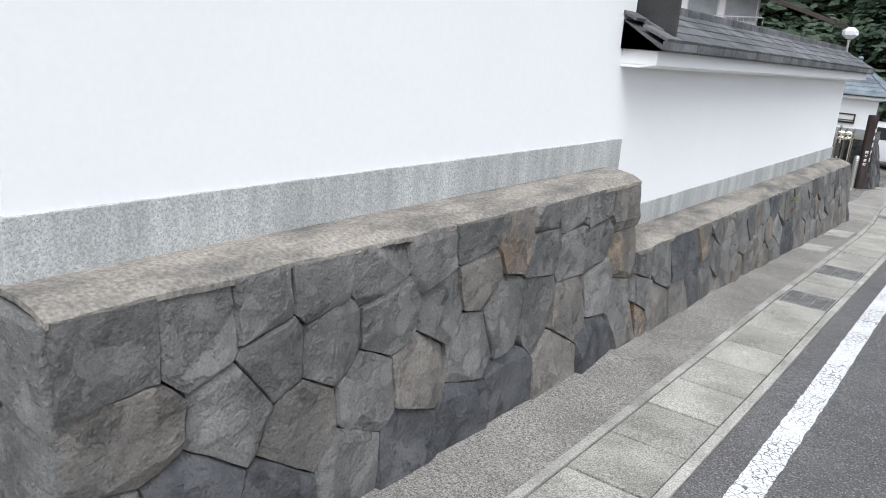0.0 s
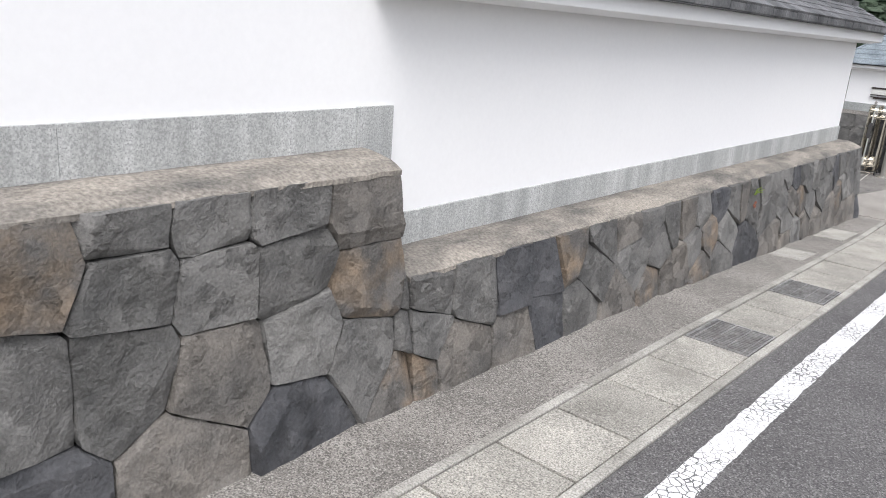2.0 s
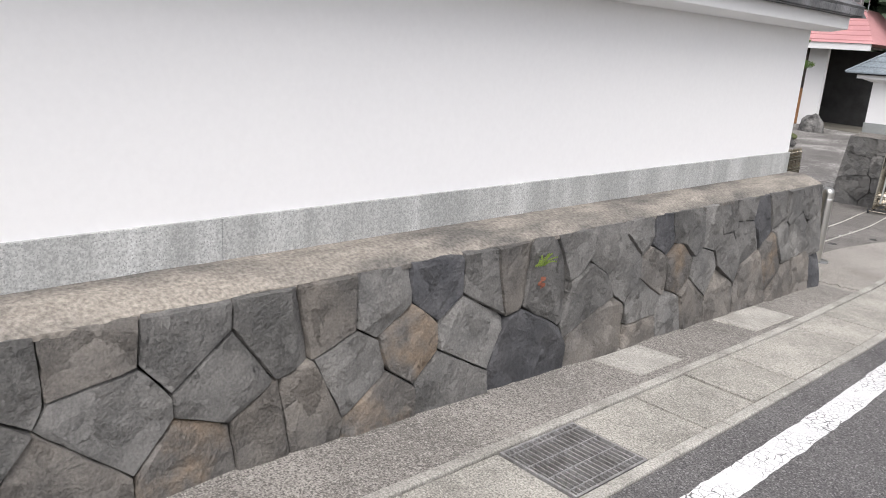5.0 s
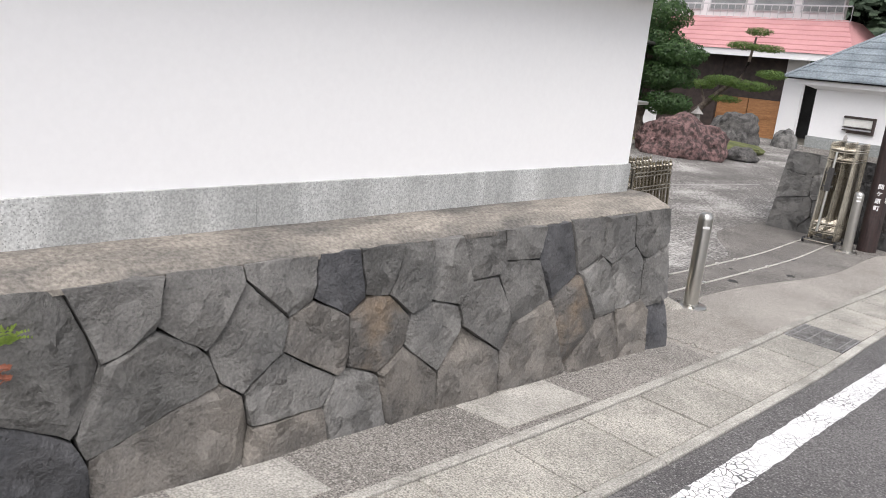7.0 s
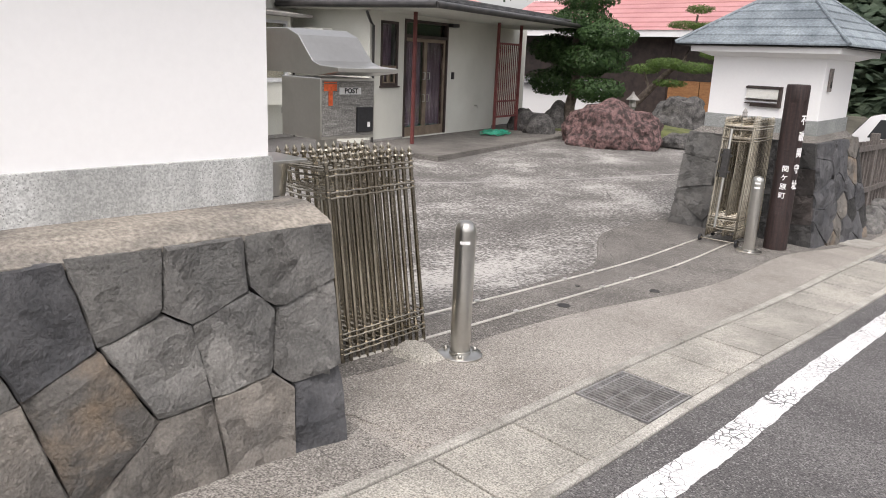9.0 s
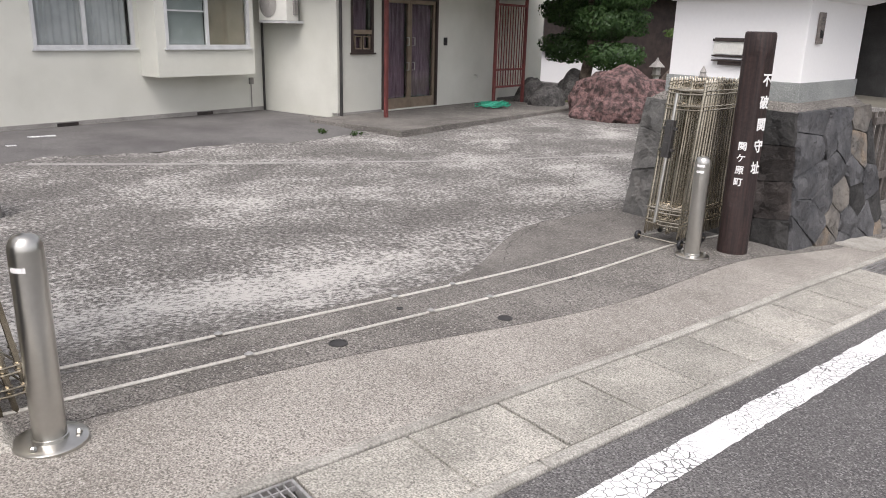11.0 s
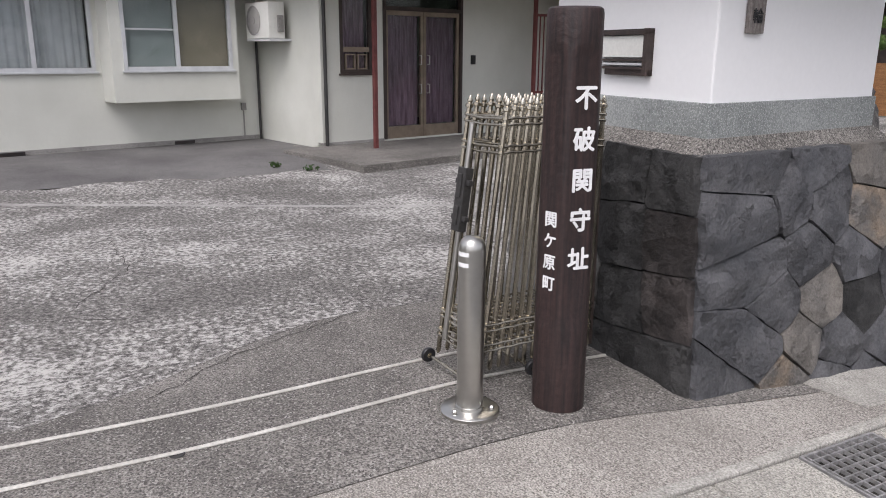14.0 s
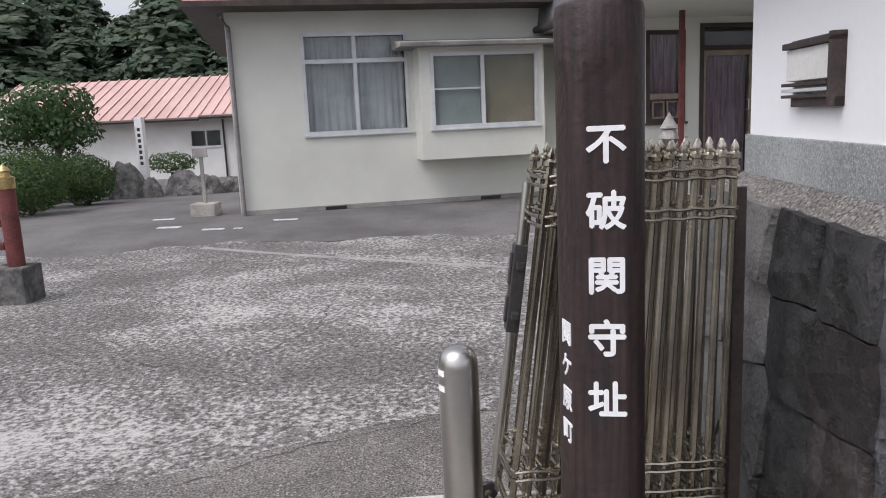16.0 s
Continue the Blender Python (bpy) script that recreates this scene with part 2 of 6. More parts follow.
M_SIGN = mat("dark_brown_stained_wood", (0.011, 0.007, 0.007), (0.038, 0.020, 0.018), 5, 40, 0.55, 0.6, streak=(11, 11, 0.6), depth=0.006)
M_WHITE = mat("white_lettering_paint", (0.74, 0.74, 0.74), (0.82, 0.82, 0.82), 9, 80, 0.7, 0.1, grit=0.02)
M_HOUSE = mat("cream_sprayed_render", (0.57, 0.575, 0.52), (0.65, 0.655, 0.60), 0.9, 120, 0.92, 0.4, grit=0.05, depth=0.004)
M_PLINTH = mat("cement_plinth", (0.22, 0.21, 0.20), (0.36, 0.35, 0.33), 2, 60, 0.95, 0.4)
M_SLATE = mat("blue_grey_roof_slate", (0.12, 0.145, 0.165), (0.24, 0.28, 0.305), 2.5, 40, 0.6, 0.3, vary=0.10)
M_TILE = mat("dark_grey_wall_tile", (0.055, 0.057, 0.06), (0.16, 0.16, 0.165), 3.0, 40, 0.65, 0.4, vary=0.25)
M_PINK = mat("faded_pink_sheet_roof", (0.50, 0.33, 0.295), (0.59, 0.40, 0.36), 0.6, 30, 0.6, 0.1, grit=0.05)
M_ROSE = mat("rose_painted_roof", (0.46, 0.23, 0.235), (0.56, 0.30, 0.30), 0.6, 30, 0.6, 0.1, grit=0.05)
M_RED = mat("oxide_red_steel", (0.105, 0.026, 0.025), (0.18, 0.05, 0.046), 6, 60, 0.6, 0.2)
M_ALU = mat("silver_window_frame", (0.50, 0.51, 0.52), (0.62, 0.63, 0.64), 4, 60, 0.4, 0.05, metal=0.15, grit=0.03)
M_BROWN = mat("dark_brown_trim", (0.028, 0.020, 0.018), (0.06, 0.042, 0.036), 5, 60, 0.6, 0.2)
M_GOLDFRAME = mat("bronze_door_frame", (0.20, 0.155, 0.115), (0.30, 0.24, 0.185), 4, 60, 0.45, 0.1, metal=0.3, grit=0.05)
M_WOOD = mat("warm_wooden_door", (0.27, 0.125, 0.05), (0.40, 0.20, 0.085), 3, 40, 0.6, 0.3, streak=(1, 1, 9))
M_BARK = mat("pine_bark", (0.07, 0.055, 0.045), (0.16, 0.13, 0.105), 9, 40, 1.0, 0.9, depth=0.02)
M_ROCK = mat("garden_rock", (0.06, 0.06, 0.06), (0.20, 0.195, 0.185), 5, 25, 0.95, 0.9, depth=0.03)
M_REDROCK = mat("red_chert_boulder", (0.055, 0.038, 0.036), (0.225, 0.135, 0.13), 9, 30, 0.9, 0.9, depth=0.03, spread=(0.42, 0.6), relief=0.06)
M_CURTAIN = mat("grey_lace_curtain", (0.42, 0.43, 0.45), (0.54, 0.55, 0.57), 4, 60, 1.0, 0.1, grit=0.03)
M_GLASS = glass("window_glass", (0.86, 0.9, 0.89))
# near-black colour that paints the gloom of unlit rooms
M_ROOM_SHADE = mat("painted_room_shade", (0.03, 0.03, 0.03), (0.05, 0.05, 0.05), 2, 30, 1.0, 0)
M_CREAM = mat("ivory_appliance_enamel", (0.62, 0.62, 0.58), (0.70, 0.70, 0.66), 3, 60, 0.5, 0.05, grit=0.03)
M_GREEN = mat("green_garden_hose", (0.02, 0.30, 0.19), (0.03, 0.38, 0.25), 5, 60, 0.45, 0.05)
M_ORANGE = mat("orange_post_mark", (0.75, 0.12, 0.03), (0.80, 0.15, 0.04), 5, 60, 0.5, 0)
M_BLACK = mat("black_plastic", (0.012, 0.012, 0.014), (0.025, 0.025, 0.028), 5, 60, 0.4, 0.05)


# ---- mesh helpers ----
class Shape:
    """Collects vertices and faces of one mesh."""

    def __init__(self):
        self.v, self.f = [], []

    def add(self, verts, faces):
        k = len(self.v)
        self.v += [tuple(p) for p in verts]
        self.f += [tuple(i + k for i in q) for q in faces]
        return self

    def box(self, x0, x1, y0, y1, z0, z1, m=None):
        vs = [Vector((x, y, z)) for z in (z0, z1) for y in (y0, y1) for x in (x0, x1)]
        if m:
            vs = [m @ p for p in vs]
        return self.add(vs, [(0, 2, 3, 1), (4, 5, 7, 6), (0, 1, 5, 4), (2, 6, 7, 3), (0, 4, 6, 2), (1, 3, 7, 5)])

    def prism(self, bottom, top):
        """Two rings of the same count, joined and closed; bottom runs anticlockwise seen from above."""
        n = len(bottom)
        return self.add(list(bottom) + list(top), [tuple(range(n - 1, -1, -1)), tuple(range(n, 2 * n))] + [(i, (i + 1) % n, n + (i + 1) % n, n + i) for i in range(n)])

    def tube(self, points, radius, n=8, radii=None):
        pts = [Vector(p) for p in points]
        rings = []
        for i, p in enumerate(pts):
            d = (pts[min(i + 1, len(pts) - 1)] - pts[max(i - 1, 0)]).normalized()
            side = d.cross(Vector((0, 0, 1)) if abs(d.z) < 0.9 else Vector((1, 0, 0))).normalized()
            up = side.cross(d)
            r = radii[i] if radii else radius
            rings.append([p + (side * math.cos(2 * math.pi * k / n) + up * math.sin(2 * math.pi * k / n)) * r for k in range(n)])
        vs = [q for ring in rings for q in ring]
        fs = [(i * n + k, i * n + (k + 1) % n, (i + 1) * n + (k + 1) % n, (i + 1) * n + k) for i in range(len(pts) - 1) for k in range(n)]
        fs += [tuple(range(n - 1, -1, -1)), tuple(range((len(pts) - 1) * n, len(pts) * n))]
        return self.add(vs, fs)

    def lathe(self, profile, n=16, m=None):
        """profile: (radius, height) from the bottom up, turned about the z axis."""
        m = m or Matrix()
        vs = [m @ Vector((r * math.cos(2 * math.pi * k / n), r * math.sin(2 * math.pi * k / n), z)) for r, z in profile for k in range(n)]
        fs = [(i * n + k, i * n + (k + 1) % n, (i + 1) * n + (k + 1) % n, (i + 1) * n + k) for i in range(len(profile) - 1) for k in range(n)]
        fs += [tuple(range(n - 1, -1, -1)), tuple(range((len(profile) - 1) * n, len(profile) * n))]
        return self.add(vs, fs)

    def mesh(self, name, material, bevel=0.0, smooth=False):
        me = bpy.data.meshes.new(name)
        me.from_pydata(self.v, [], self.f)
        bm = bmesh.new()
        bm.from_mesh(me)
        bmesh.ops.recalc_face_normals(bm, faces=bm.faces)
        if bevel:
            sharp = [e for e in bm.edges if len(e.link_faces) == 2 and e.calc_face_angle(0) > 0.5]
            bmesh.ops.bevel(bm, geom=sharp, offset=bevel, segments=2, profile=0.6, affect="EDGES", clamp_overlap=True)
        if smooth:
            for f in bm.faces:
                f.smooth = True
            for e in bm.edges:
                if len(e.link_faces) == 2 and e.calc_face_angle(0) > 0.7:
                    e.smooth = False
        bm.to_mesh(me)
        bm.free()
        me.materials.append(material)
        return me


def part(name, shape, material, parent=None, label="", bevel=0.0, smooth=False, m=None):
    """Links a Shape as one mesh object, under a thing or a part where one is given."""
    ob = new(name, shape.mesh(name, material, bevel, smooth))
    if parent:
        ob.parent = parent
    if m:
        ob.matrix_basis = m
    return tagged(ob, label)


def thing(name, label, category, m=None, group=""):
    """An empty base for a thing that has parts."""
    ob = new(name)
    ob.empty_display_size = 0.1
    if m:
        ob.matrix_basis = m
    return tagged(ob, label, category, group)


def setting(name, shape, material, label="", bevel=0.0, smooth=False, m=None):
    return tagged(part(name, shape, material, None, label, bevel, smooth, m), kind="structure")


def lerp_table(table, v):
    for (a, p), (b, q) in zip(table, table[1:]):
        if v <= b:
            return p + (q - p) * max(0.0, (v - a) / (b - a))
    return table[-1][1]


# ---- the lie of the land ----
ROAD_Z = [(-200, 1.2), (-40, 0.6), (0, -0.42), (3, -0.455), (7, -0.50), (10, -0.605), (13.5, -0.715), (15.3, -0.815), (18, -0.955), (20.3, -1.035), (22, -1.11), (40, -1.7), (400, -3.0)]
GUTTER_X = [(-200, -1.43), (5, -1.43), (9, -1.46), (12, -1.49), (13, -1.525), (14, -1.575), (15.15, -1.69), (16.3, -1.77), (17.2, -1.815), (18.13, -1.885), (19, -1.925), (20, -1.985), (20.7, -2.045), (26, -2.60), (60, -9.0), (400, -70.0)]
LINE_X = [(-200, -0.74), (5, -0.745), (8.7, -0.775), (10.8, -0.80), (12.2, -0.85), (13.8, -0.912), (14.8, -0.965), (16.1, -1.085), (17.1, -1.16), (18.1, -1.225), (19.25, -1.297), (19.95, -1.36)]


def smooth01(a, b, v):
    k = min(1.0, max(0.0, (v - a) / (b - a)))
    return k * k * (3 - 2 * k)


def road_z(y):
    return (lerp_table(ROAD_Z, y - 0.6) + 2 * lerp_table(ROAD_Z, y) + lerp_table(ROAD_Z, y + 0.6)) / 4


def gutter_x(y):
    return (lerp_table(GUTTER_X, y - 0.4) + 2 * lerp_table(GUTTER_X, y) + lerp_table(GUTTER_X, y + 0.4)) / 4


def ground_z(x, y):
    """The height of the ground: the road falls along y, the yard behind the gate lies level, the lane behind it runs down."""
    yard = -1.03 + 0.10 * smooth01(-8.0, -12.0, x) - 0.78 * smooth01(-12.5, -31.0, x) * smooth01(22.0, 13.0, y)
    rise = 0.055 * math.exp(-((x + 2.85) ** 2 + (y - 19.35) ** 2) / 0.8)
    return road_z(y) + (yard - road_z(y)) * smooth01(-2.7, -4.6, x) + rise


def sheet(xs, ys, lift, edge=0.12):
    """A curved slab on the ground: xs gives, for a y, the row of x across it."""
    s = Shape()
    rows = [[Vector((x, y, ground_z(x, y) + lift)) for x in xs(y)] for y in ys]
    n = len(rows[0])
    s.v = [tuple(p) for r in rows for p in r]
    s.f = [(i * n + k, i * n + k + 1, (i + 1) * n + k + 1, (i + 1) * n + k) for i in range(len(rows) - 1) for k in range(n - 1)]
    return s


def span(a, b, step):
    n = max(1, round((b - a) / step))
    return [a + (b - a) * i / n for i in range(n + 1)]


# ---- ground, road, pavement, yard ----
far = [-600, -300, -150, -80, -50]
ground_xs = far + span(-40, 20, 1.0) + [30, 50, 90, 200, 600]
ground_ys = [-600, -250, -100, -50, -30] + span(-20, 60, 1.0) + [75, 100, 150, 250, 600]
setting("ground", sheet(lambda y: ground_xs, ground_ys, -0.09), M_SOIL, "bare brown earth around the street", smooth=True)
setting("road", sheet(lambda y: [gutter_x(y) + 0.503, gutter_x(y) + 0.9, gutter_x(y) + 2, gutter_x(y) + 3.5, gutter_x(y) + 5.5], span(-40, 70, 0.5), 0.0), M_ASPHALT, "worn grey asphalt road sloping downhill", smooth=True)
setting("pavement", sheet(lambda y: [-2.25, -1.9, gutter_x(y) - 0.062], span(-12, 13.3, 0.5), 0.0), M_PAVE, "strip of exposed-aggregate concrete beside the gutter", smooth=True)
WALL_END = 13.3


def footway_row(y):
    """Across the worn footway, which starts along a ragged edge at the wall's end."""
    return [-2.47 - 0.05 * math.sin(y * 1.7), -2.2, gutter_x(y) - 0.062]


setting("pavement_corner", sheet(lambda y: [-2.30, -2.1, gutter_x(y) - 0.062], span(WALL_END + 0.002, 13.55, 0.12), 0.0), M_PAVE, "coarse aggregate concrete at the wall end", smooth=True)
setting("footway", sheet(footway_row, span(13.552, 45, 0.25), 0.0), M_FOOTWAY, "worn tan concrete footway across the gateway", smooth=True)
ragged = Shape()
edge_rnd = random.Random(8)
for k in range(18):
    f = k / 17
    x = -2.42 + f * (gutter_x(13.5) - 0.07 + 2.42)
    y = 13.50 + 0.20 * f + edge_rnd.uniform(-0.05, 0.05)
    ragged.v += [(x, y, ground_z(x, y) - 0.01), (x, y, ground_z(x, y) + 0.009), (x, 13.9, ground_z(x, 13.9) + 0.005), (x, 13.9, ground_z(x, 13.9) - 0.01)]
ragged.f = [(4 * k + c, 4 * k + 4 + c, 4 * k + 5 + c, 4 * k + 1 + c) for k in range(17) for c in (0, 1)]
setting("footway_edge", ragged, M_FOOTWAY, "ragged broken edge of the footway concrete")


def yard_edge(y):
    """Where the pale forecourt meets the dark lane and the strip along the house."""
    if y < 15.0:
        return -9.6 - 0.15 * math.sin(y * 2.1)
    if y < 20.9:
        return -9.93 + 0.10 * math.sin(y * 3.0) + 0.06 * math.sin(y * 7.3)
    return -13.3


def apron_edge(y):
    """The smooth concrete along the gate rails, wider beside the pillar."""
    return -2.95 - 0.42 * smooth01(14.6, 17.0, y) - 1.06 * smooth01(17.0, 19.2, y)


setting("yard", sheet(lambda y: span(yard_edge(y), apron_edge(y), (apron_edge(y) - yard_edge(y)) / 24), span(13.0, 36, 0.2), 0.0), M_YARD, "stained pale concrete forecourt with lichen and cracks", smooth=True)
setting("apron", sheet(lambda y: span(apron_edge(y) + 0.006, -2.475 - 0.05 * math.sin(y * 1.7), (-2.475 - 0.05 * math.sin(y * 1.7) - apron_edge(y)) / 6), span(13.35, 24, 0.25), 0.0), M_APRON, "smooth dark concrete apron around the gate rails", smooth=True)
setting("lane", sheet(lambda y: span(-40, yard_edge(y) - 0.004, (40 + yard_edge(y)) / 30), span(2, 36, 0.4), 0.0), M_LANE, "dark worn asphalt lane running down behind the house", smooth=True)


def crack(points, width, label, material=M_JOINT, wander=0.022):
    """A thin dark line in the concrete, wandering between its points."""
    rnd = random.Random(len(points) * 13 + int(points[0][0] * 10))
    line = []
    for (x0, y0), (x1, y1) in zip(points, points[1:]):
        n = max(2, int(math.hypot(x1 - x0, y1 - y0) / 0.07))
        line += [(x0 + (x1 - x0) * k / n + rnd.uniform(-wander, wander), y0 + (y1 - y0) * k / n + rnd.uniform(-wander, wander)) for k in range(n)]
    t = Shape()
    for k, (x, y) in enumerate(line):
        w = width * rnd.uniform(0.3 if wander > 0.015 else 0.8, 1.0)
        q = line[min(k + 1, len(line) - 1)]
        o = line[max(k - 1, 0)]
        d = Vector((q[0] - o[0], q[1] - o[1])).normalized()
        for sgn in (-1, 1):
            px, py = x - d.y * sgn * w, y + d.x * sgn * w
            t.v.append((px, py, ground_z(px, py) + 0.004))
    t.f = [(2 * k, 2 * k + 1, 2 * k + 3, 2 * k + 2) for k in range(len(line) - 1)]
    setting("crack", t, material, label)


crack([(-3.55, 17.9), (-4.0, 18.35), (-4.45, 19.2)], 0.0045, "dark crack in the concrete")
crack([(-4.9, 17.9), (-5.4, 16.9), (-5.7, 16.0)], 0.004, "dark crack in the concrete")
crack([(-5.0, 18.0), (-5.7, 18.9), (-6.2, 19.2)], 0.004, "dark crack in the concrete")
crack([(-9.7, 15.8), (-9.0, 17.3), (-8.5, 18.5), (-7.45, 20.8), (-6.9, 22.4), (-6.4, 24.5)], 0.055, "smooth grey joint across the forecourt", M_PLINTH, 0.010)
crack([(-6.9, 22.4), (-5.4, 20.6), (-4.9, 19.9)], 0.006, "dark crack in the concrete")
crack([(-7.2, 17.9), (-6.1, 18.0), (-5.2, 17.6)], 0.005, "dark crack in the concrete")
crack([(-8.0, 20.0), (-9.2, 21.0)], 0.004, "dark crack in the concrete")

# painted edge line
line = sheet(lambda y: [lerp_table(LINE_X, y) + 0.010 * noise.noise((y * 7, 1, 0)) + 0.006 * noise.noise((y * 23, 4, 0)), lerp_table(LINE_X, y) + 0.148 + 0.010 * noise.noise((y * 6, 9, 0)) + 0.006 * noise.noise((y * 21, 2, 0))], span(-12, 19.95, 0.03), 0.004)
setting("road_line", line, M_PAINT, "cracked white painted road edge line")

# ---- plastered garden wall on a stone footing ----
FACE = -2.33
s = Shape()
s.box(-2.75, FACE, 0.97, 5.24, 0.60, 4.2)
wall_tall = setting("wall_west_tall", s, M_PLASTER, "tall smooth white plastered garden wall")
s = Shape()
s.box(-2.75, FACE, 5.24, 13.36, 0.16, 1.60)
wall_low = setting("wall_west_low", s, M_PLASTER, "smooth white plastered garden wall under a tiled coping")


def skirting(parent, y0, y1, z0, z1, length):
    cuts = span(y0, y1, length)
    for a, b in zip(cuts, cuts[1:]):
        t = Shape()
        lo, hi = [z0[0] + (z0[1] - z0[0]) * (y - y0) / (y1 - y0) for y in (a, b)], [z1[0] + (z1[1] - z1[0]) * (y - y0) / (y1 - y0) for y in (a, b)]
        t.prism([(x, y + e, z) for (x, y, e, z) in ((FACE - 0.01, a, 0.0004, lo[0]), (FACE + 0.016, a, 0.0004, lo[0]), (FACE + 0.016, b, -0.0004, lo[1]), (FACE - 0.01, b, -0.0004, lo[1]))],
                [(x, y + e, z) for (x, y, e, z) in ((FACE - 0.01, a, 0.0004, hi[0]), (FACE + 0.016, a, 0.0004, hi[0]), (FACE + 0.016, b, -0.0004, hi[1]), (FACE - 0.01, b, -0.0004, hi[1]))])
        part("granite_panel", t, M_GRANITE, parent, bevel=0.003)


skirting(wall_tall, 0.955, 5.02, (0.635, 0.635), (0.912, 0.935), 1.36)
skirting_end = Shape().box(-2.75, FACE + 0.012, 0.955, 0.969, 0.55, 0.912)
part("granite_panel", skirting_end, M_GRANITE, wall_tall, bevel=0.003)
s = Shape()
s.box(FACE - 0.01, FACE + 0.022, 5.021, 5.252, 0.36, 0.938)
part("granite_panel", s, M_GRANITE, wall_tall, "speckled granite corner panel", bevel=0.003)
skirting(wall_low, 5.255, 13.372, (0.17, 0.17), (0.383, 0.420), 1.36)


def capping(name, y0, y1, x0, x1, z0, z1, label):
    """A rough cement slope from the skirting down to the edge of the stones."""
    t = Shape()
    xs, ys = span(x0, x1, 0.035), span(y0, y1, 0.05)
    n = len(xs)
    rows = []
    for y in ys:
        for i, x in enumerate(xs):
            k = i / (n - 1)
            along_y = (y - y0) / (y1 - y0)
            inner, outer = z0[0] + (z0[1] - z0[0]) * along_y, z1[0] + (z1[1] - z1[0]) * along_y
            z = inner + (outer - inner) * k + 0.014 * math.sin(math.pi * min(1, k * 1.1)) - 0.016 * max(0.0, (k - 0.8) / 0.2) ** 2
            z += (0.010 * noise.noise((x * 9, y * 5, 1)) + 0.005 * noise.noise((x * 30, y * 22, 4))) * min(1, 2 * k)
            rows.append((x + (0.016 * noise.noise((y * 4.2, 7, 0)) + 0.007 * noise.noise((y * 17, 3, 0)) if i == n - 1 else 0), y, z))
    t.v = rows + [(x, y, z - 0.022) for x, y, z in rows]
    m = len(rows)
    for j in range(len(ys) - 1):
        for i in range(n - 1):
            a = j * n + i
            t.f.append((a, a + 1, a + n + 1, a + n))
        a = j * n + n - 1
        t.f.append((a, a + m, a + m + n, a + n))
    for i in range(n - 1):
        t.f.append((i + 1, i, i + m, i + m + 1))
        a = (len(ys) - 1) * n + i
        t.f.append((a, a + 1, a + m + 1, a + m))
    return setting(name, t, M_MORTAR, label)


capping("capping_tall", 0.93, 5.045, -2.36, -2.030, (0.70, 0.745), (0.690, 0.708), "rough brown cement capping over the stones")
capping("capping_low", 5.14, 13.47, -2.36, -2.030, (0.205, 0.238), (0.166, 0.196), "rough brown cement capping over the stones")

# ---- tiled coping on the low wall ----
s = Shape()
s.prism([(-2.335, 5.1, 1.452), (-2.20, 5.1, 1.452), (-2.20, 13.46, 1.452), (-2.335, 13.46, 1.452)],
        [(-2.335, 5.1, 1.475), (-2.075, 5.1, 1.475), (-2.075, 13.46, 1.475), (-2.335, 13.46, 1.475)])
s.box(-2.80, -2.072, 5.1, 13.46, 1.475, 1.575)
cornice = setting("cornice", s, M_PLASTER, "white plaster cornice under the tiled coping", bevel=0.006)
coping = tagged(new("wall_coping"), "weathered dark grey slate coping along the white wall", kind="structure")
slope = math.atan2(0.27, 0.52)
tile_len = 0.303
rnd = random.Random(4)
tile_mesh = []
for _ in range(4):
    t = Shape()
    t.box(-0.19, 0.012, 0.002, tile_len - 0.002, -0.012, 0.012 + rnd.uniform(-0.002, 0.003))
    tile_mesh.append(t.mesh("tile", M_TILE, bevel=0.003))
edge = Shape()
edge.box(-0.03, 0.0, 0.002, tile_len - 0.002, -0.05, 0.006)
edge_mesh = edge.mesh("eave_tile", M_TILE, bevel=0.004)
cap = Shape()
cap.box(-0.10, 0.10, 0.002, tile_len - 0.002, 0, 0.075)
cap_mesh = cap.mesh("ridge_tile", M_TILE, bevel=0.012)
count = int((13.62 - 5.05) / tile_len)
for k in range(count):
    y = 5.04 + k * tile_len
    e = new("eave_tile", edge_mesh)
    e.parent, e.matrix_basis = coping, pose(-1.995, y, 1.632, rnd.uniform(-0.6, 0.6), 0, 0)
    for row in range(4):
        o = new("tile", tile_mesh[rnd.randrange(4)])
        up = row * 0.135
        o.parent = coping
        o.matrix_basis = Matrix.Translation((-2.005 - up * math.cos(slope), y + (tile_len / 2 if row % 2 and k < count - 1 else 0), 1.648 + up * math.sin(slope) + 0.004)) @ Euler((0, slope - 0.05, 0)).to_matrix().to_4x4()
    o = new("ridge_tile", cap_mesh)
    o.parent, o.matrix_basis = coping, pose(-2.54, y, 1.875, 0, 0, 0)
s = Shape()
s.prism([(-2.0, 5.06, 1.575), (-2.0, 13.62, 1.575), (-2.80, 13.62, 1.575), (-2.80, 5.06, 1.575)], [(-2.03, 5.06, 1.615), (-2.03, 13.62, 1.615), (-2.54, 13.62, 1.88), (-2.54, 5.06, 1.88)])
part("coping_bed", s, M_TILE, coping)
s = Shape()
s.prism([(-2.80, 5.06, 1.575), (-2.02, 5.06, 1.575), (-2.02, 5.10, 1.575), (-2.80, 5.10, 1.575)], [(-2.60, 5.06, 1.86), (-2.50, 5.06, 1.86), (-2.50, 5.10, 1.86), (-2.60, 5.10, 1.86)])
part("gable_end", s, M_PLASTER, coping, "white plastered gable end")
s = Shape()
s.box(-2.335, -2.03, 5.25, 5.29, 1.66, 2.75)
cheek = part("cheek_board", s, M_DARKMETAL, coping, "dark grey sheet-metal cheek against the tall wall", bevel=0.004)

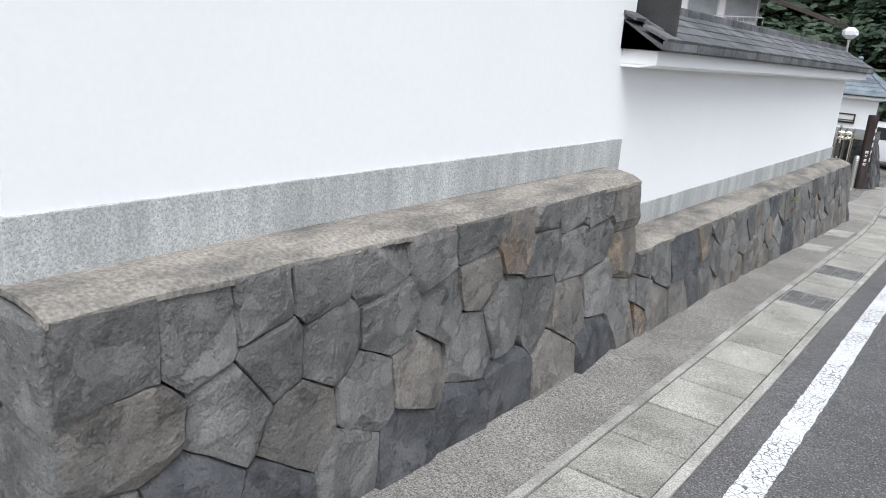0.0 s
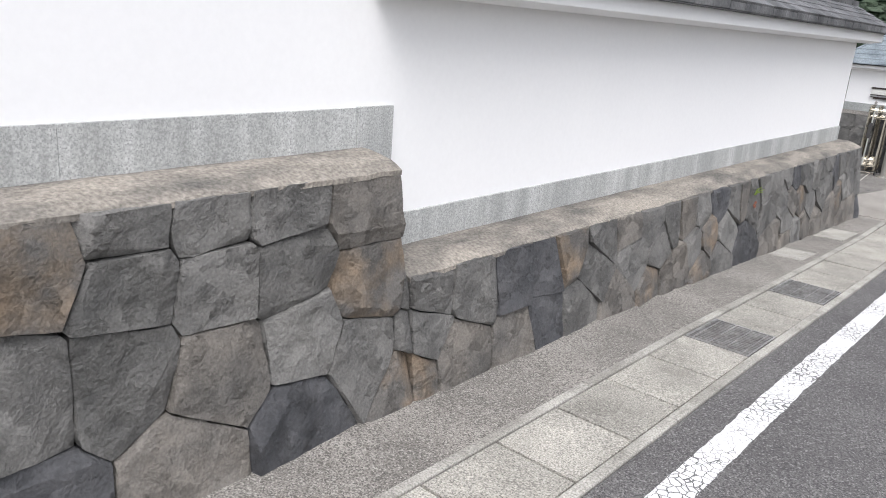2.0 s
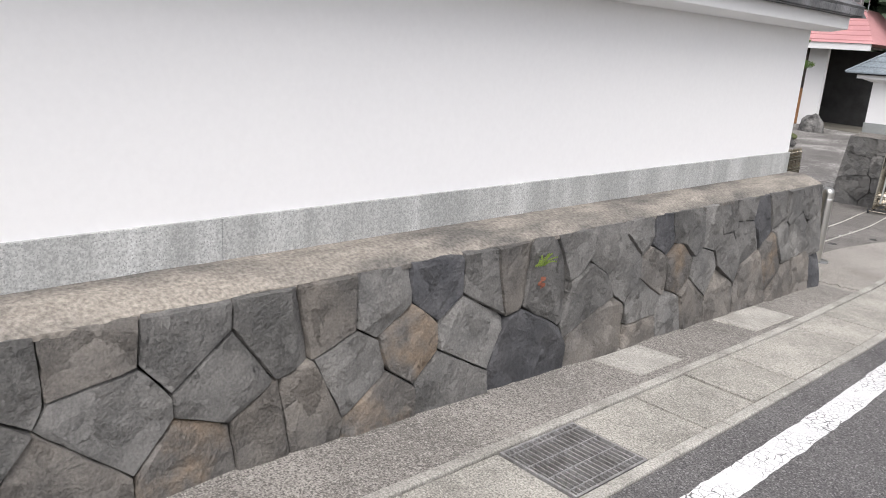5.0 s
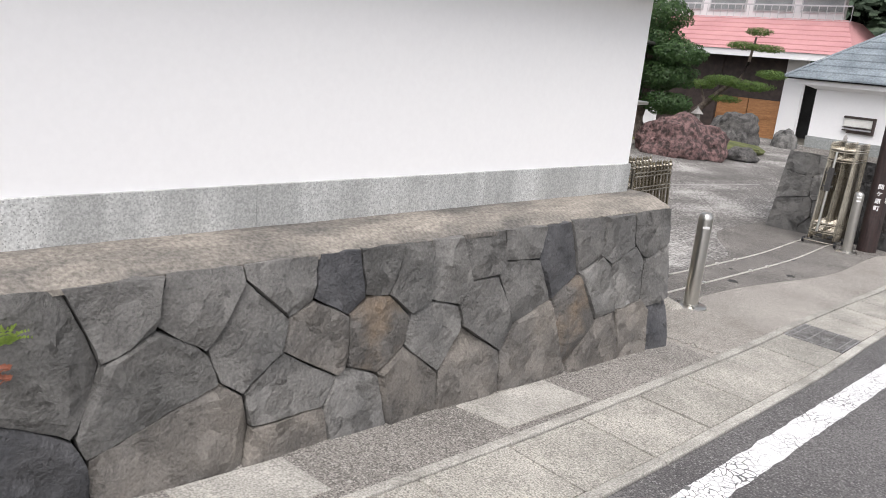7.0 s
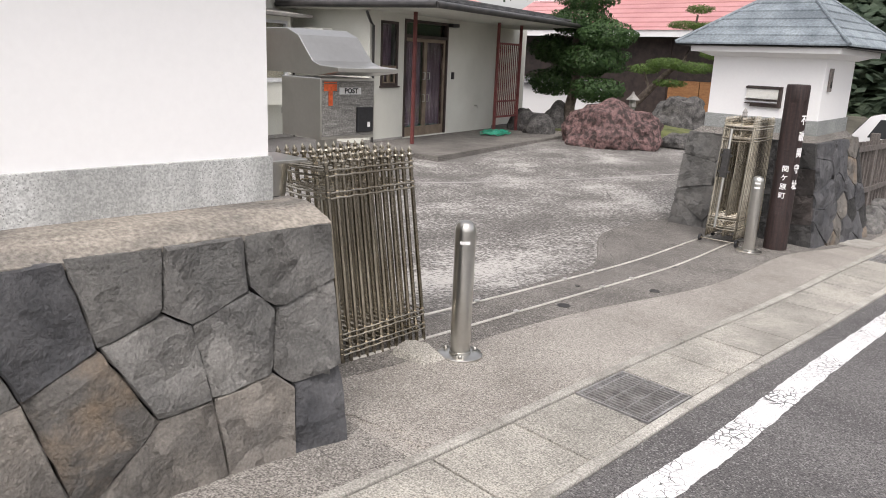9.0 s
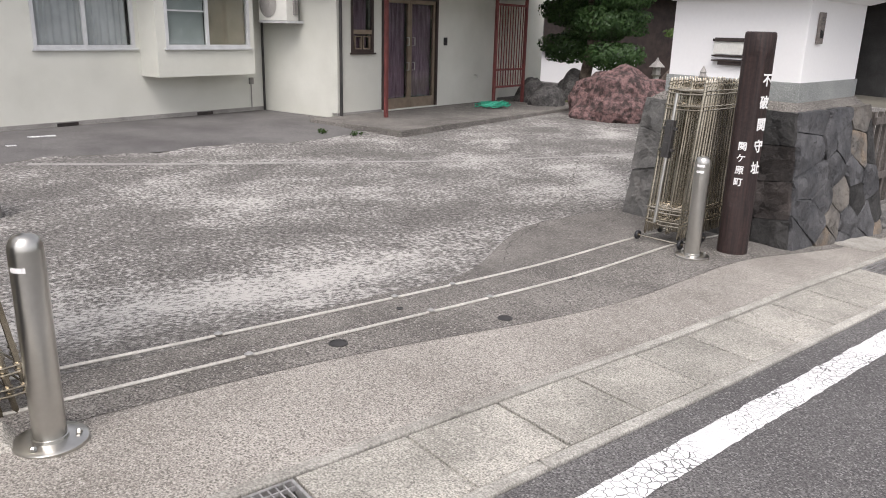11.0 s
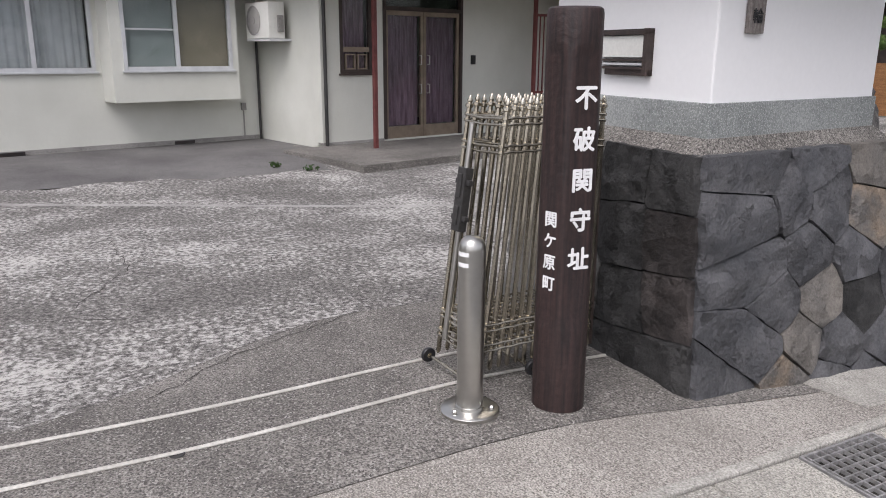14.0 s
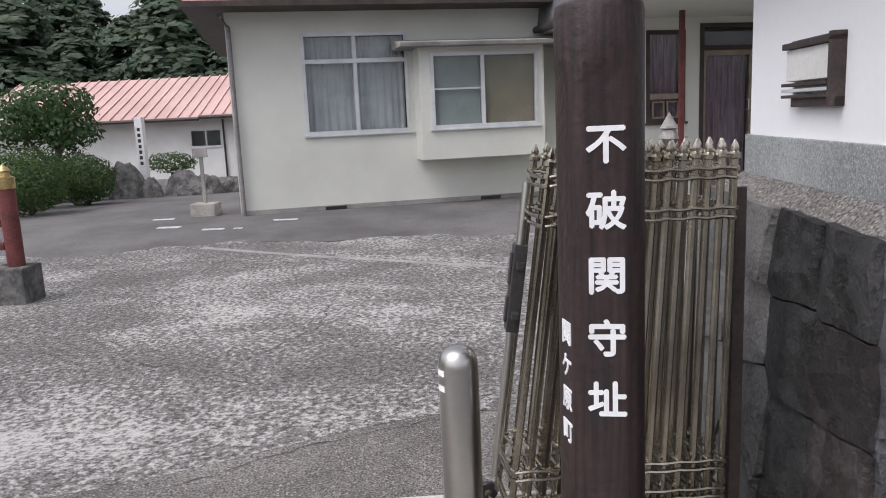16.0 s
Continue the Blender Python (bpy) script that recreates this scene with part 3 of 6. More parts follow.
# ---- garden lamp at the end of the wall ----
lamp = thing("garden_lamp", "white faceted glass lantern on a steel pole behind the pillar", "lamp", pose(-4.36, 24.2, 0.5))
s = Shape()
s.lathe([(0.03, -1.8), (0.03, 2.0)], 10)
s.lathe([(0.05, 1.97), (0.05, 2.0), (0.03, 2.02)], 10)
part("pole", s, M_STEEL, lamp, smooth=True)
s = Shape()
s.lathe([(0.08, 2.02), (0.21, 2.13), (0.21, 2.24), (0.09, 2.34)], 6)
M_LANTERN = mat("frosted_lantern_glass", (0.55, 0.58, 0.58), (0.75, 0.77, 0.77), 8, 50, 0.25, 0, grit=0.03)
part("lantern", s, M_LANTERN, lamp)

# ---- gate pillar ----
PLAN = [(-4.06, 20.37), (-2.77, 20.345), (-2.95, 21.72), (-4.20, 21.72)]


def grown(ring, z, d):
    """The ring moved outwards by d, at the height z."""
    cx, cy = sum(q[0] for q in ring) / 4, sum(q[1] for q in ring) / 4
    return [(x + d * math.copysign(1, x - cx), y + d * math.copysign(1, y - cy), z) for x, y in ring]


pillar = setting("gate_pillar", Shape().prism(grown(PLAN, 0.15, 0), grown(PLAN, 1.06, 0)), M_PLASTER, "white plastered gate pillar on a stone base", bevel=0.012)
part("granite_band", Shape().prism(grown(PLAN, 0.15, 0.014), grown(PLAN, 0.335, 0.014)), M_BAND, pillar, "speckled green-grey granite band", bevel=0.004)
s = Shape()
s.prism(grown(PLAN, 0.99, 0.02), grown(PLAN, 1.035, 0.14))
part("cornice", s, M_PLASTER, pillar)
part("cornice", Shape().prism(grown(PLAN, 1.035, 0.20), grown(PLAN, 1.10, 0.20)), M_PLASTER, pillar, bevel=0.006)
roof = part("roof", Shape().prism([(-4.40, 20.10, 1.10), (-2.50, 20.10, 1.10), (-2.50, 22.0, 1.10), (-4.40, 22.0, 1.10)], [(-3.50, 21.0, 1.83), (-3.40, 21.0, 1.83), (-3.40, 21.1, 1.83), (-3.50, 21.1, 1.83)]), M_DARKMETAL, pillar)
eave = [Vector((-4.42, 20.08, 1.115)), Vector((-2.48, 20.08, 1.115)), Vector((-2.48, 22.02, 1.115)), Vector((-4.42, 22.02, 1.115))]
peak = Vector((-3.45, 21.05, 1.865))
for side in range(4):
    a, b = eave[side], eave[(side + 1) % 4]
    for row in range(8):
        k0, k1 = row / 8, (row + 1) / 8
        la, lb, ua, ub = (a.lerp(peak, k0), b.lerp(peak, k0), a.lerp(peak, min(1, k1 + 0.02) * 0.985), b.lerp(peak, min(1, k1 + 0.02) * 0.985))
        up = Vector((0, 0, 0.022))
        t = Shape()
        t.prism([la, lb, ub - up * 0.2, ua - up * 0.2], [la + up, lb + up, ub + up * 0.15, ua + up * 0.15])
        part("slate", t, M_SLATE, roof, bevel=0.004)
for c in eave:
    hip = Shape()
    hip.tube([c + Vector((0, 0, 0.02)), peak + Vector((0, 0, 0.012))], 0.02, 8)
    part("hip_tile", hip, M_SLATE, roof, smooth=True)
s = Shape()
s.lathe([(0.11, 1.80), (0.12, 1.86), (0.07, 1.89), (0.045, 1.93), (0.07, 1.96), (0.05, 2.0), (0.0, 2.02)], 12, pose(-3.45, 21.05, 0))
part("finial", s, M_SLATE, pillar, smooth=True)
# core of the stone base, recessed behind the stones
PB = [(-4.30, 20.16), (-2.56, 20.20), (-2.58, 21.92), (-4.30, 21.92)]
PT = [(-4.18, 20.235), (-2.69, 20.235), (-2.84, 21.80), (-4.18, 21.80)]


base = setting("pillar_base", Shape().prism(grown(PB, -1.25, -0.05), grown(PT, 0.13, -0.05)), M_JOINT, "battered stone base of the gate pillar")
s = Shape()
s.prism(grown(PT, 0.095, -0.004), grown(PLAN, 0.175, 0.02))
part("capping", s, M_APRON, base, "stained cement capping")

# fixtures on the pillar
slot = thing("newspaper_slot", "dark framed delivery slot with white flap and louvres", "mail slot", pose(-3.38, 20.357, 0.56, 0, 0, -1.1) @ Matrix.Diagonal((0.86, 0.6, 0.92, 1)))
s = Shape()
s.box(-0.255, 0.225, -0.02, 0.0, 0.105, 0.125).box(0.19, 0.225, -0.075, 0.0, -0.125, 0.125).box(-0.18, 0.225, -0.055, 0.0, -0.125, -0.088).box(-0.255, 0.225, -0.075, -0.0, 0.092, 0.115)
part("frame", s, M_BROWN, slot, bevel=0.003)
s = Shape()
s.box(-0.245, 0.188, -0.05, 0.0, -0.028, 0.09)
part("flap", s, M_CREAM, slot, "white enamelled flap", bevel=0.004)
for k in range(3):
    t = Shape()
    t.box(-0.25, 0.188, -0.075, 0.0, -0.048 - k * 0.022, -0.036 - k * 0.022)
    part("louvre", t, M_ALU if k % 2 else M_BROWN, slot)
plate = thing("name_plate", "weathered grey wooden plate with two black brushed characters", "sign", pose(-2.80, 20.59, 0.77, 0, 0, 8.0) @ Matrix.Diagonal((1, 0.9, 0.8, 1)))
M_PLATE = mat("weathered_grey_wood", (0.13, 0.115, 0.105), (0.25, 0.225, 0.21), 8, 60, 0.85, 0.4, streak=(8, 8, 0.8))
part("board", Shape().box(0, 0.022, -0.065, 0.065, -0.155, 0.155), M_PLATE, plate, bevel=0.004)


def lettering(name, body, size, m, material, parent, bold=0.0, depth=0.0015, label=""):
    """Letters of the built-in font as a thin mesh, centred on the pose m, facing its z axis."""
    c = bpy.data.curves.new(name, "FONT")
    c.body, c.size, c.align_x, c.align_y, c.extrude = body, size, "CENTER", "CENTER", depth
    c.resolution_u = 3
    o = bpy.data.objects.new(name, c)
    scene.collection.objects.link(o)
    bpy.context.view_layer.update()
    me = bpy.data.meshes.new_from_object(o.evaluated_get(bpy.context.evaluated_depsgraph_get()))
    bpy.data.objects.remove(o)
    bpy.data.curves.remove(c)
    thick = Shape()
    for i, (dx, dy) in enumerate(((0, 0), (bold, 0), (-bold, 0), (0, bold), (0, -bold)) if bold else ((0, 0),)):
        thick.add([(v.co.x + dx, v.co.y + dy, v.co.z + i * 0.0002) for v in me.vertices], [tuple(f.vertices) for f in me.polygons])
    bpy.data.meshes.remove(me)
    me = thick.mesh(name, material)
    ob = new(name, me)
    ob.parent = parent
    ob.matrix_basis = m
    return tagged(ob, label)


for ch, z in (("三", 0.065), ("輪", -0.065)):
    lettering("lettering", ch, 0.088, pose(0.0235, 0, z, 90, 0, 90), M_BLACK, plate, bold=0.001)

# ---- dark wooden sign post ----
sign = thing("sign_post", "dark brown wooden landmark post with white painted characters", "sign post", pose(-2.69, 19.52, -1.02))
FACES = (radians(-6), radians(-76))


def post_ring(z, flat, r=0.114):
    ring = []
    for k in range(64):
        a = 2 * math.pi * k / 64
        d = r
        for f in FACES:
            c = math.cos(a - f)
            if flat and c > 0.3:
                d = min(d, flat / c)
        ring.append((d * math.cos(a), d * math.sin(a), z))
    return ring


s = Shape()
levels = [(0.0, 0), (0.44, 0), (0.475, 0.106), (0.51, 0.098), (1.555, 0.098), (1.59, 0.107), (1.62, 0), (1.72, 0), (1.738, -1), (1.745, -2)]
rings = []
for z, flat in levels:
    taper = 1 - 0.02 * z
    rings.append([(x * taper * (0.97 if flat == -1 else 0.88 if flat == -2 else 1), y * taper * (0.97 if flat == -1 else 0.88 if flat == -2 else 1), w) for x, y, w in post_ring(z, max(0, flat))])
n = 64
s.v = [p for r in rings for p in r]
s.f = [(i * n + k, i * n + (k + 1) % n, (i + 1) * n + (k + 1) % n, (i + 1) * n + k) for i in range(len(rings) - 1) for k in range(n)] + [tuple(range(n - 1, -1, -1)), tuple(range((len(rings) - 1) * n, len(rings) * n))]
part("post", s, M_SIGN, sign, smooth=True)


def on_post(face, out, z, side=0.0):
    c, t = math.cos(FACES[face]), math.sin(FACES[face])
    return pose(out * c - side * t, out * t + side * c, z, 90, 0, 90 + math.degrees(FACES[face]))


for ch, z in zip("不破関守址", (1.40, 1.238, 1.076, 0.914, 0.752)):
    lettering("lettering", ch, 0.100, on_post(0, 0.0965, z, 0.010), M_WHITE, sign, bold=0.0027, label="white painted character")
for ch, z in zip("関ケ原町", (0.915, 0.825, 0.735, 0.645)):
    lettering("lettering", ch, 0.068, on_post(1, 0.0968, z, 0.004), M_WHITE, sign, bold=0.0014, label="small white painted character")
setting("post_footing", Shape().lathe([(0.17, -0.02), (0.155, 0.004), (0.13, 0.016), (0.05, 0.03)], 18, pose(-2.68, 19.50, ground_z(-2.68, 19.5) - 0.004)), M_APRON, "round cement footing of the sign post", smooth=True)

# ---- bollards ----


def bollard(x, y, z, marks, turn):
    b = thing("bollard", "brushed stainless steel bollard with a bolted round base", "bollard", pose(x, y, z), "bollards at the gate")
    t = Shape()
    t.lathe([(0.057, 0.0), (0.057, 0.71), (0.054, 0.732), (0.046, 0.75), (0.032, 0.762), (0.012, 0.768)], 28)
    part("tube", t, M_STEEL, b, smooth=True)
    t = Shape()
    t.lathe([(0.128, -0.03), (0.128, 0.004), (0.122, 0.009), (0.062, 0.010), (0.061, 0.022), (0.057, 0.024)], 28)
    part("base_plate", t, M_STEEL, b, smooth=True)
    for k in range(3):
        a = radians(turn + 120 * k)
        t = Shape()
        t.lathe([(0.012, 0.012), (0.012, 0.022), (0.006, 0.028)], 6, pose(0.095 * math.cos(a), 0.095 * math.sin(a), 0))
        part("bolt", t, M_STEEL, b)
    for z0 in marks:
        t = Shape()
        ring = [radians(turn + q) for q in range(-28, 29, 8)]
        for p, q in zip(ring, ring[1:]):
            t.add([(0.0578 * math.cos(c), 0.0578 * math.sin(c), w) for w in (z0, z0 + 0.018) for c in (p, q)], [(0, 1, 3, 2)])
        part("reflective_strip", t, M_WHITE, b, "white reflective strip")
    return b


bollard(-2.355, 14.575, ground_z(-2.355, 14.575) + 0.006, [0.645], -45)
bollard(-2.79, 19.135, -0.935, [0.69, 0.645], -70)

tagged(part("concrete_chunk", Shape().prism([(-0.14, -0.10, 0), (0.10, -0.12, 0), (0.16, 0.05, 0), (0.02, 0.13, 0), (-0.13, 0.07, 0)], [(-0.11, -0.06, 0.06), (0.08, -0.08, 0.05), (0.12, 0.03, 0.04), (0.01, 0.09, 0.06), (-0.10, 0.05, 0.07)]), M_SLAB, m=pose(-2.47, 14.36, ground_z(-2.47, 14.36) - 0.01, 0, 0, 20), bevel=0.008), "broken pale concrete chunk beside the bollard", "rubble")

# ---- gate rails and small iron lids in the paving ----
R0, R1 = Vector((-2.62, 14.2)), Vector((-3.09, 19.4))
for shift in (0.0, -0.37):
    t = Shape()
    pts = []
    for k in range(60):
        y = 14.0 + k * (20.15 - 14.0) / 59
        p = R0.lerp(R1, (y - R0.y) / (R1.y - R0.y))
        pts.append((p.x + shift, y, ground_z(p.x + shift, y) + 0.004))
    t.tube(pts, 0.009, 6)
    setting("gate_rail", t, M_RAIL, "thin steel gate rail set in concrete", smooth=True)
    for y in (15.5, 16.66, 17.15):
        p = R0.lerp(R1, (y - R0.y) / (R1.y - R0.y))
        t = Shape()
        t.lathe([(0.022, 0.0), (0.022, 0.016), (0.012, 0.022)], 10, pose(p.x + shift, y, ground_z(p.x + shift, y)))
        setting("rail_socket", t, M_STEEL, "small steel rail fixing")
for x, y, r in ((-2.56, 16.98, 0.045), (-2.68, 15.95, 0.05), (-3.0, 16.55, 0.022), (-2.95, 17.95, 0.03)):
    t = Shape()
    t.lathe([(r, -0.01), (r, 0.004), (r * 0.85, 0.005), (r * 0.82, 0.002), (0.004, 0.002)], 16, pose(x, y, ground_z(x, y)))
    tagged(part("iron_cap", t, M_DARKMETAL, smooth=False), "small round dark iron lid in the concrete", "iron cap", "caps in the paving")

# ---- folding gates ----


def folding_gate(name_label, m, count, pitch_low, pitch_high, lean, group, depth=0.37, height=1.17):
    """A folded lattice gate: rows of thin posts tied by wavy links along the rows and crossed links between them."""
    g = thing("folding_gate", name_label, "gate", m, group)
    bands = (0.095, 0.175, 0.855, 0.955)
    outline = [(0.006, 0.0), (0.0120, 0.012)]
    for f in bands:
        z = f * height
        outline += [(0.0120, z - 0.022), (0.0182, z - 0.020), (0.0182, z - 0.008), (0.0120, z - 0.006), (0.0120, z + 0.006), (0.0182, z + 0.008), (0.0182, z + 0.020), (0.0120, z + 0.022)]
    outline += [(0.0120, height - 0.012), (0.0195, height - 0.008), (0.0195, height + 0.004), (0.011, height + 0.012), (0.014, height + 0.022), (0.003, height + 0.046)]
    post_mesh = Shape().lathe(outline, 7).mesh("post", M_GATE, smooth=True)
    rows = {}
    for row, x in enumerate((0.0, -depth / 2, -depth)):
        for k in range(1 if row == 1 else 0, count):
            off = 0.5 if row == 1 else 0.0
            lo = Vector((x + 0.003 * (k % 2), (k + off) * pitch_low, 0.005 * (k % 2)))
            hi = Vector((x + 0.003 * (k % 2), lean + (k + off) * pitch_high, height + lo.z))
            o = new("post", post_mesh)
            o.parent = g
            d = hi - lo
            o.matrix_basis = Matrix.Translation(lo) @ d.to_track_quat("Z", "Y").to_matrix().to_4x4() @ Matrix.Diagonal((1, 1, d.length / height, 1))
            rows[row, k] = (lo, hi)
    for f in bands:
        for dz in (-0.014, 0.014):
            for row in (0, 2):
                pts = []
                for k in range(count):
                    p = rows[row, k][0].lerp(rows[row, k][1], f)
                    pts.append((p.x + (0.017 if row == 0 else -0.017), p.y, p.z + dz))
                part("link_band", Shape().tube(pts, 0.0048, 5), M_GATE, g, smooth=True)
            a, b = rows[0, 0][0].lerp(rows[0, 0][1], f), rows[2, 0][0].lerp(rows[2, 0][1], f)
            part("cross_bar", Shape().tube([(a.x, a.y - 0.014, a.z + dz), ((a.x + b.x) / 2, a.y - 0.022, a.z + dz - 0.006), (b.x, b.y - 0.014, b.z + dz)], 0.0065, 6), M_GATE, g, smooth=True)
        for k in range(count - 1):
            a, b = rows[0, k][0].lerp(rows[0, k][1], f), rows[2, k + 1][0].lerp(rows[2, k + 1][1], f)
            part("scissor_link", Shape().tube([a, b], 0.0048, 5), M_GATE, g, smooth=True)
            a, b = rows[2, k][0].lerp(rows[2, k][1], f), rows[0, k + 1][0].lerp(rows[0, k + 1][1], f)
            part("scissor_link", Shape().tube([a + Vector((0, 0, 0.012)), b + Vector((0, 0, 0.012))], 0.0048, 5), M_GATE, g, smooth=True)
    for k in (0, count // 2):
        y = rows[0, k][0].y - 0.03
        part("axle", Shape().tube([(0.05, y, -0.02), (-depth - 0.05, y, -0.02)], 0.008, 6), M_GATE, g, smooth=True)
        for x in (0.045, -depth - 0.045):
            t = Shape()
            t.lathe([(0.010, -0.012), (0.034, -0.012), (0.038, -0.007), (0.038, 0.007), (0.034, 0.012), (0.010, 0.012)], 14, pose(x, y, -0.02, 0, 90, 0))
            wheel = part("wheel", t, M_BLACK, g, smooth=True)
            t = Shape()
            t.lathe([(0.002, -0.018), (0.014, -0.016), (0.014, 0.016), (0.002, 0.018)], 8, pose(x, y, -0.02, 0, 90, 0))
            part("hub", t, M_GATE, wheel)
    return g


gate_dir = math.degrees(math.atan2(R1.y - R0.y, R1.x - R0.x)) - 90
folding_gate("weathered aluminium lattice gate folded against the wall end", pose(-2.60, 13.95, -0.785, 0, 0, gate_dir), 12, 0.057, 0.0530, -0.125, "folding gates", 0.37, 1.11)
gate2 = folding_gate("weathered aluminium lattice gate folded beside the gate pillar", pose(-3.02, 19.265, -0.890, 0, 0, gate_dir), 15, 0.0500, 0.0400, 0.165, "folding gates", 0.30, 1.205)
def on_end(f):
    """A point on the end frame of the second gate, f of its height up."""
    return Vector((-0.21, 0.165 * f - 0.03, 1.205 * f))


part("end_tube", Shape().tube([on_end(0.09), on_end(0.94)], 0.015, 10), M_STEEL, gate2, "pale steel end tube", smooth=True)
s = Shape()
s.box(-0.034, 0.034, -0.022, 0.022, 0.0, 0.30).box(-0.016, 0.016, -0.030, -0.021, 0.03, 0.12).box(-0.016, 0.016, -0.030, -0.021, 0.16, 0.27).box(-0.060, 0.060, -0.012, 0.012, 0.05, 0.075).box(-0.060, 0.060, -0.012, 0.012, 0.22, 0.245)
part("lock_case", s, M_DARKMETAL, gate2, "dark bronze lock case", bevel=0.004, m=pose(-0.22, 0.058, 0.63, -7.8, 0, 0))
part("end_stile", Shape().box(-0.09, -0.06, 0.755, 0.795, -0.03, 1.10), M_BROWN, gate2, "dark brown end stile", bevel=0.004)
s = Shape()
s.lathe([(0.012, 1.22), (0.034, 1.25), (0.022, 1.28), (0.030, 1.285), (0.0, 1.34)], 10, pose(-0.28, 0.62, 0))
part("large_finial", s, M_PLINTH, gate2, smooth=True)

# dark stand with a steel bowl and hinge bracket between the wall end and the folded gate
stand = thing("gate_stand", "black post with stainless bowl and flat plate beside the wall end", "gate stand", pose(-2.80, 13.60, -0.86))
part("post", Shape().lathe([(0.085, 0.0), (0.085, 1.02), (0.07, 1.03)], 16), M_DARKMETAL, stand, smooth=True)
part("bowl", Shape().lathe([(0.07, 1.02), (0.115, 1.03), (0.125, 1.16), (0.125, 1.20), (0.112, 1.20), (0.10, 1.05), (0.0, 1.045)], 20), M_STEEL, stand, "stainless steel bowl", smooth=True)
part("hinge_bracket", Shape().box(0.05, 0.13, -0.03, 0.14, 0.70, 0.80).box(0.06, 0.10, 0.08, 0.15, 0.72, 0.86), M_DARKMETAL, stand, bevel=0.004)
part("plate", Shape().box(-0.14, 0.16, -0.10, 0.16, 1.19, 1.205).box(-0.14, 0.16, -0.10, -0.085, 1.20, 1.30), M_STEEL, stand, bevel=0.003)

# ---- stainless letter box behind the gate ----
box = thing("letter_box", "stainless steel letter box with a curved hood on a leg", "letter box", pose(-3.32, 14.30, 0.34))
part("body", Shape().box(-0.42, 0, 0, 0.40, 0, 0.36), M_STEEL, box, bevel=0.006)
s = Shape()
prof = [(0.20, 0.40), (0.20, 0.425), (0.02, 0.435), (-0.05, 0.455), (-0.12, 0.52), (-0.20, 0.60), (-0.32, 0.64), (-0.62, 0.64), (-0.62, 0.38), (0.0, 0.375)]
s.prism([(x, -0.02, z) for x, z in prof], [(x, 0.42, z) for x, z in prof])
part("hood", s, M_STEEL, box, "curved stainless steel hood", bevel=0.004)
M_PANEL = mat("textured_grey_panel", (0.16, 0.155, 0.145), (0.34, 0.33, 0.31), 40, 120, 0.6, 0.6, streak=(1, 0.3, 3), grit=0.2)
part("front_panel", Shape().box(0, 0.006, 0.012, 0.388, 0.02, 0.345), M_PANEL, box, "textured grey front panel")
part("label_strip", Shape().box(0.006, 0.009, 0.13, 0.29, 0.265, 0.305), M_WHITE, box, "white label strip")
lettering("lettering", "POST", 0.042, pose(0.0110, 0.215, 0.285, 90, 0, 90), M_BLACK, box, bold=0.001)
s = Shape()
s.box(0.006, 0.010, 0.02, 0.11, 0.285, 0.325).box(0.006, 0.010, 0.052, 0.080, 0.20, 0.285).box(0.006, 0.010, 0.02, 0.11, 0.33, 0.338)
part("post_mark", s, M_ORANGE, box, "orange postal mark")
part("key_box", Shape().box(0.006, 0.022, 0.255, 0.375, 0.04, 0.19), M_BLACK, box, "black key box", bevel=0.004)
part("key_label", Shape().box(0.022, 0.024, 0.33, 0.35, 0.07, 0.10), M_WHITE, box)
part("leg", Shape().box(-0.27, -0.17, 0.15, 0.24, -1.36, 0.0), M_STEEL, box, bevel=0.004)

# ---- the house across the yard ----
MH = pose(-11.77, 21.28, 0, 0, 0, 15)
house = thing("house", "single-storey cream rendered house with bay window and canopy porch", "house", MH)


def facade(name, x, y0, y1, z0, z1, openings, thick=0.14, material=M_HOUSE, parent=None, label=""):
    """A wall in the plane x with openings (y0, y1, z0, z1) cut through it."""
    ys = sorted({y0, y1, *[v for o in openings for v in o[:2]]})
    zs = sorted({z0, z1, *[v for o in openings for v in o[2:]]})
    nz = len(zs)

    def solid(i, j):
        if not (0 <= i < len(ys) - 1 and 0 <= j < nz - 1):
            return False
        y, z = (ys[i] + ys[i + 1]) / 2, (zs[j] + zs[j + 1]) / 2
        return not any(o[0] < y < o[1] and o[2] < z < o[3] for o in openings)

    t = Shape()
    t.v = [(w, y, z) for w in (x, x - thick) for y in ys for z in zs]
    k = len(ys) * nz
    for i in range(len(ys) - 1):
        for j in range(nz - 1):
            if not solid(i, j):
                continue
            a, b, c, d = i * nz + j, (i + 1) * nz + j, (i + 1) * nz + j + 1, i * nz + j + 1
            t.f += [(a, b, c, d), (a + k, d + k, c + k, b + k)]
            for (p, q), n in (((a, b), (i, j - 1)), ((b, c), (i + 1, j)), ((c, d), (i, j + 1)), ((d, a), (i - 1, j))):
                if not solid(*n):
                    t.f.append((q, p, p + k, q + k))
    return part(name, t, material, parent, label)


